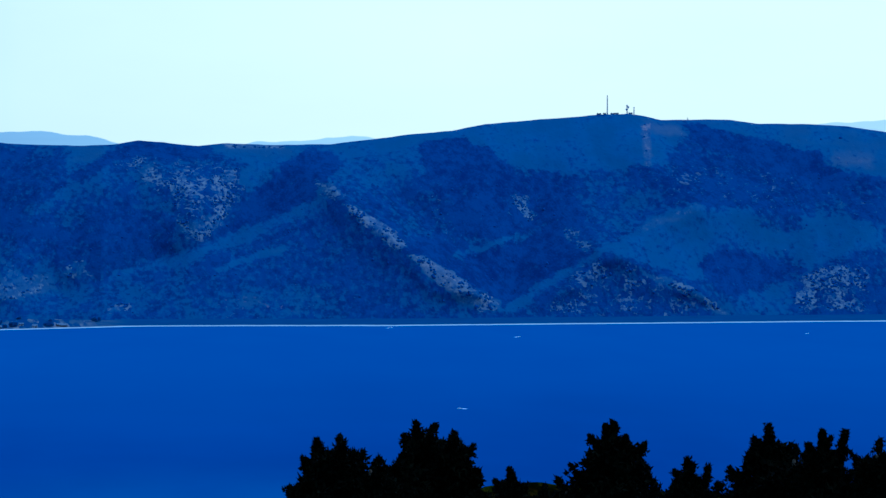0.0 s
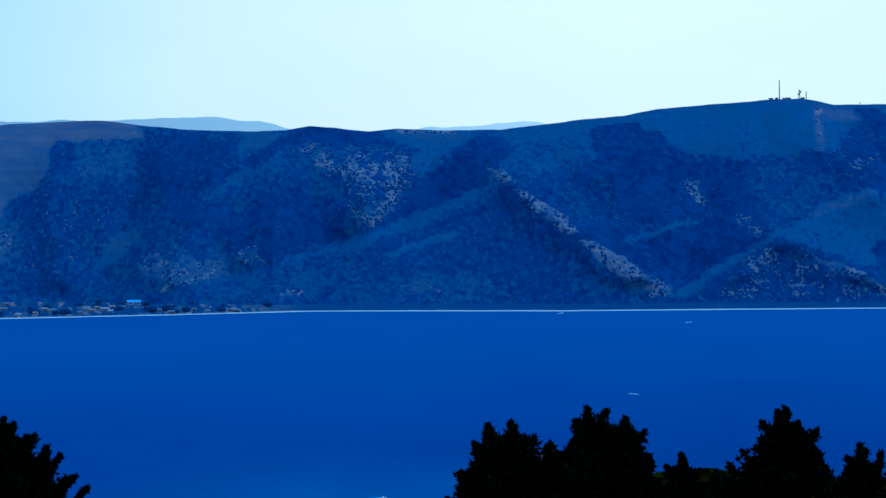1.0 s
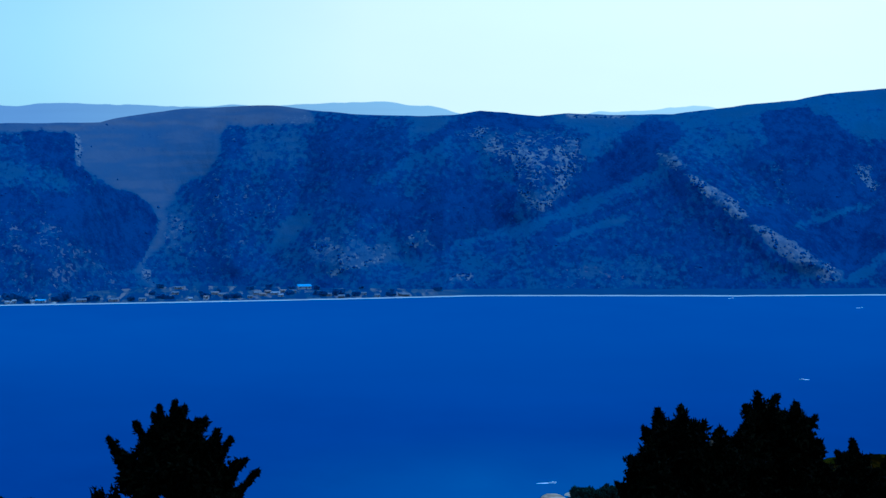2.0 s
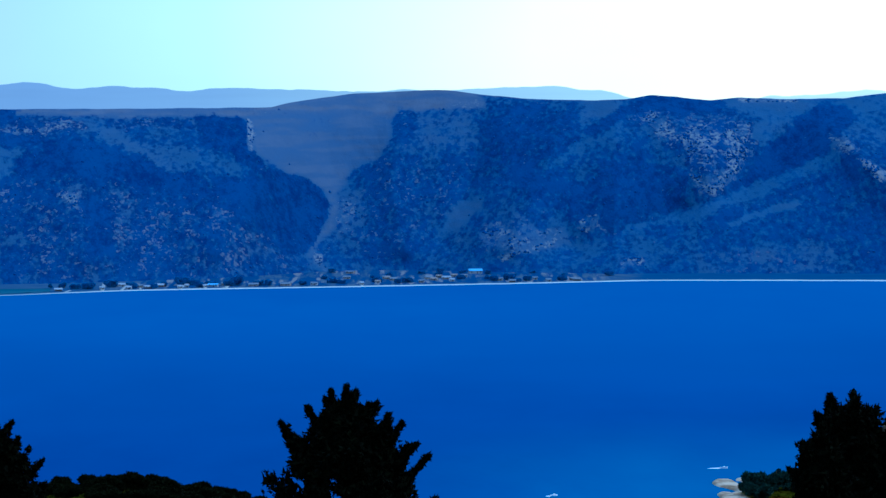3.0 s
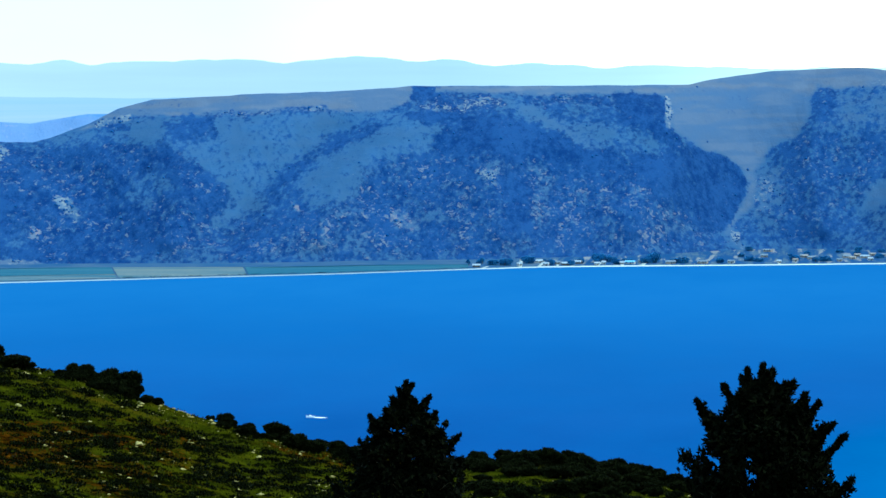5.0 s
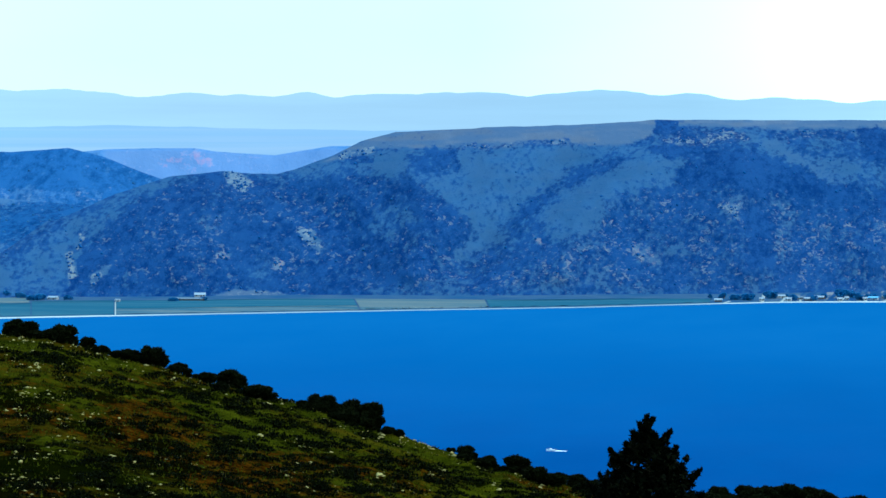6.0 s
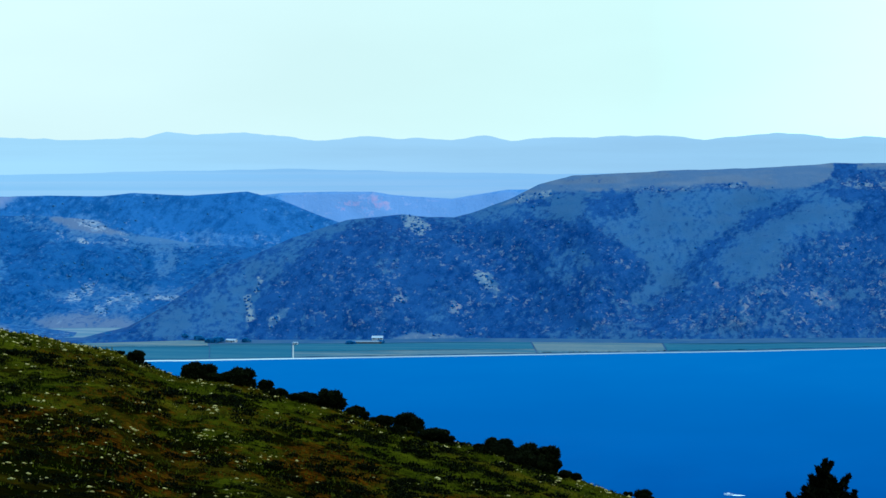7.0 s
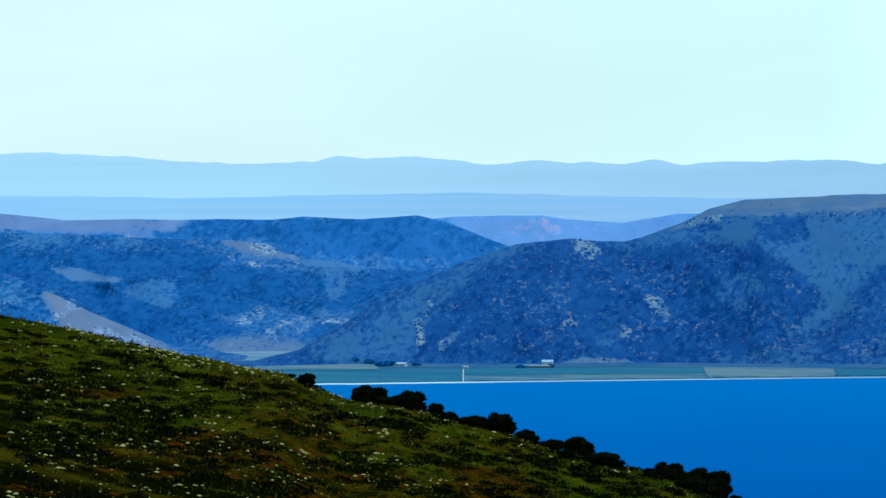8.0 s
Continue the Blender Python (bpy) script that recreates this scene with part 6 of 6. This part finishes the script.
def gable(w, d, h, z, over=0.4, thick=0.25):
    """A gable roof as one solid, its ridge along x."""
    bm = bmesh.new()
    ends = []
    for x in (-w / 2 - over, w / 2 + over):
        pts = [(-d / 2 - over, z - 0.15), (0, z + h), (d / 2 + over, z - 0.15), (d / 2 + over, z - 0.15 - thick), (0, z + h - thick * 1.4), (-d / 2 - over, z - 0.15 - thick)]
        ends.append([bm.verts.new((x, py, pz)) for py, pz in pts])
    for i in range(6):
        bm.faces.new((ends[0][i], ends[0][(i + 1) % 6], ends[1][(i + 1) % 6], ends[1][i]))
    bm.faces.new(list(reversed(ends[0])))
    bm.faces.new(ends[1])
    bmesh.ops.recalc_face_normals(bm, faces=bm.faces)
    return bm


def house(place, w, d, h, roof_h, wall, roof, label, turn=0.0, name="house", group="houses by the far shore"):
    ob = thing(name, place, label, "house" if name == "house" else "barn", group, turn)
    body = slab(w, d, h + 0.3, -0.3)
    part("wall", body, wall, ob)
    # gable ends under the roof
    for x in (-w / 2 + 0.1, w / 2 - 0.1):
        bm = bmesh.new()
        tri = [[bm.verts.new((x + dx, y, z)) for y, z in ((-d / 2, h), (d / 2, h), (0, h + roof_h * 0.9))] for dx in (-0.1, 0.1)]
        bm.faces.new(tri[0]), bm.faces.new(list(reversed(tri[1])))
        for i in range(3):
            bm.faces.new((tri[0][i], tri[1][i], tri[1][(i + 1) % 3], tri[0][(i + 1) % 3]))
        bmesh.ops.recalc_face_normals(bm, faces=bm.faces)
        part("gable_end", bm, wall, ob)
    part("roof", gable(w, d, roof_h, h), roof, ob)
    part("door", slab(1.0, 0.12, 2.05, 0, w * 0.12, -d / 2 - 0.03), dark_wall, ob)
    for x in (-0.32, 0.36):
        win = part("window", slab(1.5, 0.14, 1.2, 1.0, w * x, -d / 2 - 0.04), white_wall, ob)
        part("pane", slab(1.3, 0.06, 1.0, 1.1, w * x, -d / 2 - 0.12), glass_dark, win)
    return ob


def shade_tree(place, tall, wide, seed, label="dark leafy shade tree by the far shore", group="trees by the far shore", leaves=None):
    rng = np.random.default_rng(seed)
    rnd = random.Random(seed)
    tree = thing("shade_tree", place, label, "tree", group, rnd.uniform(0, 360))
    part("trunk", tube([(0, 0, -0.3), (0.1, 0.05, tall * 0.3), (0, 0.1, tall * 0.7)], [0.3, 0.22, 0.08], 6), bark_mat, tree)
    lobes = [(rnd.uniform(-0.38, 0.38) * wide, rnd.uniform(-0.3, 0.3) * wide, tall * rnd.uniform(0.3, 0.78), rnd.uniform(0.16, 0.26) * wide) for _ in range(9)]
    for x, y, z, rad in lobes[:4]:
        part("limb", tube([(0, 0, tall * 0.25), (x * 0.6, y * 0.6, z * 0.8), (x, y, z)], [0.14, 0.09, 0.03], 5), bark_mat, tree)
    cs, ws = [], []
    for x, y, z, rad in lobes:
        m = 90
        d = rng.normal(0, 1, (m, 3))
        d /= np.linalg.norm(d, axis=1)[:, None]
        p = np.array([[x, y, z]]) + d * (rad * rng.uniform(0.3, 1.0, m) ** 0.5)[:, None] * np.array([[1, 1, 0.85]])
        p[:, 2] = np.clip(p[:, 2], 0.4, tall)
        cs.append(p), ws.append(d + np.array([[0, 0, 0.3]]))
    cs, ws = np.concatenate(cs), np.concatenate(ws)
    ls = rng.uniform(0.07, 0.13, len(cs)) * wide
    v, f = sprays(cs, ws, ls, ls * 0.4, rng, 3)
    part("crown", mesh_of("crown", v, f, leaves or hazed_leaf), None, tree)
    return tree


def driveway(a, e0, e1, skew, wide):
    """A pale drive from the beach up to the houses."""
    r0, r1 = float(shore_r(a)) + 4, (EYE.z - 1.5) / math.tan(radians(-e1))
    verts = []
    for k in range(6):
        r = r0 + (r1 - r0) * k / 5
        b = a + skew * k / 5
        for side in (-0.5, 0.5):
            q = b + math.degrees(side * wide / r)
            verts.append(polar(q, r, float(plain_z(q, r)) + 0.12))
            verts.append(polar(q, r, float(plain_z(q, r)) - 0.4))
    faces = []
    for k in range(5):
        i, j = k * 4, k * 4 + 4
        faces += [(i, i + 2, j + 2, j), (i + 1, i, j, j + 1), (i + 2, i + 3, j + 3, j + 2)]
    me = mesh_of("driveway", np.array(verts), np.array(faces), drive_mat)
    tagged(new("driveway", me), "pale gravel drive from the beach to the houses", "driveway", "drives by the far shore", "structure")


drive_mat = plain("gravel_drive", (0.38, 0.40, 0.37), 0.9, 0.1, 0.1, 0.4)
for a, e, skew, w in ((4.032, -2.764, -0.03, 3.0), (3.728, -2.767, -0.12, 3.0), (3.432, -2.780, 0.0, 2.0), (2.805, -2.787, -0.06, 2.5), (2.410, -2.773, -0.02, 3.0), (2.087, -2.750, -0.10, 4.0), (4.640, -2.836, -0.1, 2.5), (-0.078, -2.762, 0.0, 2.0), (14.285, -2.870, 0.0, 1.2)):
    driveway(a, e, e, skew, w)
WHITE, TAN, DARK = "white", "tan", "dark"
for i, (a, e, w, wall, roof) in enumerate((
    (4.721, -2.844, 9, dark_wall, white_metal), (3.728, -2.794, 9, white_wall, white_metal), (3.612, -2.849, 7, white_wall, white_metal), (4.032, -2.826, 6, white_wall, white_metal),
    (3.432, -2.807, 7, tan_wall, grey_roof), (3.307, -2.817, 9, dark_wall, white_metal), (3.128, -2.801, 12, dark_wall, white_metal), (2.805, -2.832, 6, white_wall, white_metal),
    (2.697, -2.806, 5, white_wall, white_metal), (2.410, -2.809, 5, white_wall, white_metal), (2.276, -2.802, 12, white_wall, blue_metal), (2.087, -2.786, 9, tan_wall, grey_roof),
    (1.638, -2.799, 12, tan_wall, grey_roof), (1.459, -2.774, 9, dark_wall, grey_roof), (1.127, -2.796, 12, tan_wall, grey_roof), (-0.077, -2.789, 5, white_wall, white_metal),
    (0.156, -2.715, 9, tan_wall, grey_roof), (-1.147, -2.726, 10, tan_wall, grey_roof), (-1.434, -2.728, 11, tan_wall, white_metal), (-1.514, -2.756, 6, white_wall, white_metal),
    (-2.474, -2.772, 8, dark_wall, grey_roof), (-0.581, -2.739, 9, tan_wall, grey_roof), (0.677, -2.791, 8, white_wall, grey_roof), (-3.047, -2.766, 6, white_wall, grey_roof),
)):
    kind = WHITE if wall is white_wall else TAN if wall is tan_wall else DARK
    house(plain_place(a, e), w * 0.72, w * 0.5, 1.9, 1.2, wall, roof, f"{kind} walled lakeside house with a gable roof", a + (0, 12, -15, 8)[i % 4])
house(plain_place(-1.883, -2.665), 12.5, 8, 2.8, 1.7, white_wall, blue_metal, "large building with a bright blue metal roof", 8)
house(plain_place(-1.937, -2.597), 12, 7, 3.0, 1.6, tan_wall, white_metal, "long low building with a white metal roof", 5)
for i, (a, e, w, t) in enumerate((
    (4.837, -2.825, 5, 6), (4.622, -2.810, 9, 4.5), (4.444, -2.821, 9, 4), (4.265, -2.823, 11, 5), (3.889, -2.801, 10, 6), (3.978, -2.791, 5, 6), (3.549, -2.814, 8, 4.5),
    (3.236, -2.818, 8, 4), (2.787, -2.787, 12, 7), (2.634, -2.780, 11, 6.5), (2.500, -2.808, 8, 4), (1.908, -2.788, 13, 8), (2.007, -2.796, 8, 5), (1.441, -2.792, 10, 5),
    (0.857, -2.789, 9, 4), (0.408, -2.767, 9, 4), (-0.311, -2.755, 9, 4), (-0.805, -2.768, 10, 4), (-1.658, -2.730, 8, 4), (-2.196, -2.752, 9, 4.5), (-2.420, -2.744, 11, 5.5), (-2.734, -2.755, 9, 4),
    (-0.491, -2.703, 8, 4), (-1.300, -2.691, 8, 4), (-2.107, -2.679, 8, 4), (-3.271, -2.750, 8, 3.5),
)):
    shade_tree(plain_place(a, e), t, w, 300 + i)

rnd = random.Random(23)  # sheds and low trees between the houses
for i in range(14):
    a, u = rnd.uniform(-3.6, 0.4), 0.75 * rnd.random() ** 1.6 + 0.12
    r = float(shore_r(a)) + u * float(foot_r(a) - shore_r(a))
    p = Vector(polar(a, r, float(plain_z(a, r)) - 0.05).tolist())
    w = rnd.uniform(4, 8)
    wall = (tan_wall, tan_wall, white_wall, dark_wall)[i % 4]
    house(p, w, w * 0.6, 1.9, 1.0, wall, (grey_roof, tan_wall, grey_roof)[i % 3], f"small {WHITE if wall is white_wall else TAN if wall is tan_wall else DARK} walled lakeside cabin", rnd.uniform(-25, 25))
for i in range(24):
    a, u = rnd.uniform(-4.2, 4.2), 0.9 * rnd.random() ** 1.3 + 0.1
    r = float(shore_r(a)) + u * float(foot_r(a) - shore_r(a))
    if a > 0.8:
        r = float(shore_r(a)) + 20 + 40 * u
    shade_tree(Vector(polar(a, r, float(plain_z(a, r)) - 0.05).tolist()), rnd.uniform(2.2, 4.5), rnd.uniform(4, 8), 500 + i, "low bushy tree beside the lakeside houses")

# farm at the valley mouth
house(plain_place(12.946, -2.806), 9.5, 6, 2.4, 1.7, white_wall, white_metal, "white farm barn with a white metal roof", 10, "barn")
house(plain_place(13.108, -2.851), 26, 6, 1.9, 0.9, dark_wall, grey_roof, "long low dark cattle shed", 3, "barn")
house(plain_place(15.261, -2.829), 9, 5, 2.0, 1.2, white_wall, white_metal, "long white farmhouse with a white metal roof", -12, "house", "farm at the valley mouth")
house(plain_place(14.248, -2.864), 4, 3.5, 1.7, 0.9, white_wall, white_metal, "small white pump house at the field corner", 0, "house", "farm at the valley mouth")
for i, (a, e, w, t) in enumerate(((15.548, -2.837, 11, 4.5), (15.441, -2.828, 9, 4), (15.638, -2.837, 8, 3.5), (15.037, -2.830, 8, 3.5), (12.883, -2.852, 7, 3), (13.377, -2.860, 9, 2.5), (17.006, -2.769, 12, 5), (16.783, -2.779, 14, 6), (16.559, -2.788, 13, 5), (16.291, -2.790, 12, 4.5), (16.023, -2.800, 12, 5), (17.185, -2.786, 12, 5), (15.754, -2.809, 10, 4))):
    shade_tree(plain_place(a, e), t, w, 340 + i, "dark leafy tree by the farm fields", "trees by the farm")


def crest_place(a, e0=0.0, back=6.0):
    e, r, z = hill_point(np.array([a]), np.array([1.0]))
    return Vector(polar(a, float(r[0]) + back, float(z[0]) - 0.6).tolist())


def lattice_mast(place, tall, wide, label, dishes=(), legs=3):
    mast = thing("radio_mast", place, label, "mast", "radio masts on the summit")
    for i in range(legs):
        q = 6.283 * i / legs + 0.4
        part("leg", tube([(math.cos(q) * wide, math.sin(q) * wide, 0), (math.cos(q) * wide * 0.55, math.sin(q) * wide * 0.55, tall)], [0.22, 0.16], 6), steel_mat, mast)
    for i in range(int(tall / 2.2)):
        z0, z1 = i * 2.2, (i + 1) * 2.2
        for k in range(legs):
            q0, q1 = 6.283 * k / legs + 0.4, 6.283 * (k + 1) / legs + 0.4
            w0, w1 = wide * (1 - 0.45 * z0 / tall), wide * (1 - 0.45 * z1 / tall)
            part("brace", tube([(math.cos(q0) * w0, math.sin(q0) * w0, z0), (math.cos(q1) * w1, math.sin(q1) * w1, z1)], [0.1, 0.1], 4), steel_mat, mast)
    for z, rad, side in dishes:
        bm = bmesh.new()
        bmesh.ops.create_cone(bm, cap_ends=True, segments=16, radius1=rad * 0.25, radius2=rad, depth=rad * 0.7)
        bmesh.ops.rotate(bm, verts=bm.verts, cent=(0, 0, 0), matrix=Matrix.Rotation(radians(90), 3, "X"))
        bmesh.ops.translate(bm, verts=bm.verts, vec=(side, -wide * 0.8, z))
        part("dish", bm, white_metal, mast, "pale dish antenna")
    return mast


lattice_mast(crest_place(-12.133, 0.540), 20.5, 0.55, "tall slim steel radio mast on the bare summit")
lattice_mast(crest_place(-12.446, 0.556), 9.5, 1.0, "short steel relay tower with dish antennas", [(5.0, 1.1, -0.9), (7.2, 1.2, 0.9), (8.8, 0.9, -0.3)], 4)
lattice_mast(crest_place(-12.554, 0.538), 8.5, 0.4, "thin steel aerial mast on the summit", [(7.6, 0.7, 0.0), (4.5, 0.6, 0.0)])
lattice_mast(crest_place(-13.402, 0.461), 3.0, 0.35, "small steel survey post on the ridge")
for a, e, w in ((-11.999, 0.541, 6), (-12.089, 0.540, 4), (-12.223, 0.540, 7), (-12.285, 0.539, 4), (-12.500, 0.538, 5)):
    house(crest_place(a, e, 2.0), w * 0.7, 3.0, 1.5, 0.4, tan_wall, grey_roof, "small equipment hut beside the masts", a, "house", "huts on the summit")


# ---- boats ----
def boat(place, size, wake, turn, label):
    """A motor boat with its bow to +x and its wake behind it."""
    ob = thing("motor_boat", place, label, "boat", "boats on the lake", turn)
    bm = bmesh.new()
    rings = []
    for x, w, k in ((-0.5, 0.17, 0.0), (-0.1, 0.20, 0.0), (0.25, 0.15, 0.02), (0.5, 0.012, 0.07)):
        rings.append([bm.verts.new((x * size, y * w * size * 2, z * size)) for y, z in ((-0.5, 0.15 + k), (-0.38, -0.03 + k * 0.6), (0, -0.07 + k), (0.38, -0.03 + k * 0.6), (0.5, 0.15 + k))])
    for r0, r1 in zip(rings, rings[1:]):
        for i in range(4):
            bm.faces.new((r0[i], r0[i + 1], r1[i + 1], r1[i]))
        bm.faces.new((r0[4], r0[0], r1[0], r1[4]))
    bm.faces.new(rings[0]), bm.faces.new(list(reversed(rings[-1])))
    bmesh.ops.recalc_face_normals(bm, faces=bm.faces)
    part("hull", bm, hull_mat, ob)
    part("cabin", slab(0.24 * size, 0.24 * size, 0.13 * size, 0.14 * size, 0.04 * size), hull_mat, ob)
    part("windscreen", slab(0.03 * size, 0.25 * size, 0.09 * size, 0.19 * size, 0.175 * size), glass_dark, ob)
    part("outboard_motor", slab(0.07 * size, 0.08 * size, 0.22 * size, -0.02 * size, -0.53 * size), dark_wall, ob)
    bm = bmesh.new()
    last = None
    for i in range(15):
        x = -0.45 * size - wake * i / 14
        w = (0.20 + 0.16 * math.sin(i * 1.9) * i / 14 + 0.25 * i / 14) * size * (1 - 0.75 * (i / 14) ** 2)
        z = 0.30 * (1 - i / 14) + 0.06
        row = [bm.verts.new((x, y * w, h)) for y, h in ((-1, 0.0), (-0.6, z), (0, z * 0.7), (0.6, z), (1, 0.0))]
        if last:
            for k in range(4):
                bm.faces.new((last[k], last[k + 1], row[k + 1], row[k]))
        last = row
    part("wake", bm, foam_mat, ob, "white foam wake")
    return ob


def lake_place(a, e):
    r = EYE.z / math.tan(radians(-e))
    return Vector(polar(a, r, 0.02).tolist())


boat(lake_place(-9.771, -4.120), 3.4, 3.5, 172, "small white motor boat with a short wake")
boat(lake_place(-10.711, -2.986), 3.2, 3, 0, "white motor boat far out on the lake")
boat(lake_place(-15.291, -2.941), 2.4, 2, 0, "small white motor boat far out on the lake")
boat(lake_place(-5.812, -5.751), 3.6, 5.5, -3, "white motor boat with a long wake")
boat(lake_place(-3.105, -6.181), 3.6, 2, 20, "white motor boat near the shore")
boat(lake_place(7.374, -5.227), 4.5, 6, 178, "white motor boat with a long wake")
boat(lake_place(-8.682, -2.832), 3.2, 3, 0, "small white motor boat by the far shore")


# ---- grove and cabin on the near spit ----
for i, (a, e, w, t) in enumerate(((-6.251, -6.085, 10, 7), (-6.376, -6.093, 10, 6.5), (-6.509, -6.102, 11, 7), (-6.642, -6.066, 5, 11), (-6.775, -6.083, 11, 7.5), (-6.926, -6.082, 10, 7), (-6.198, -6.174, 8, 5), (-6.358, -6.209, 10, 5), (-7.085, -6.108, 10, 6))):
    r = (EYE.z - 1.0) / math.tan(radians(-e))
    shade_tree(place_at(a, r, -0.1), t, w, 380 + i, "dark leafy tree on the sandy spit", "trees on the spit", grove_leaf)
house(place_at(-7.05, 1500), 7, 5, 2.6, 1.5, white_wall, grey_roof, "white cabin among trees on the spit", 10, "house", "cabins on the spit")
for a, e, r, seed in ((-6.402, -6.093, 110, 91), (-5.244, -6.247, 105, 92), (-5.155, -6.300, 104, 93), (-6.642, -6.208, 108, 94)):
    tree_at(a, e, r, [(0.0, 0.03), (0.3, 0.22), (1, 0.6), (2, 0.9)], seed, "small pointed conifer lower on the slope", count=900)
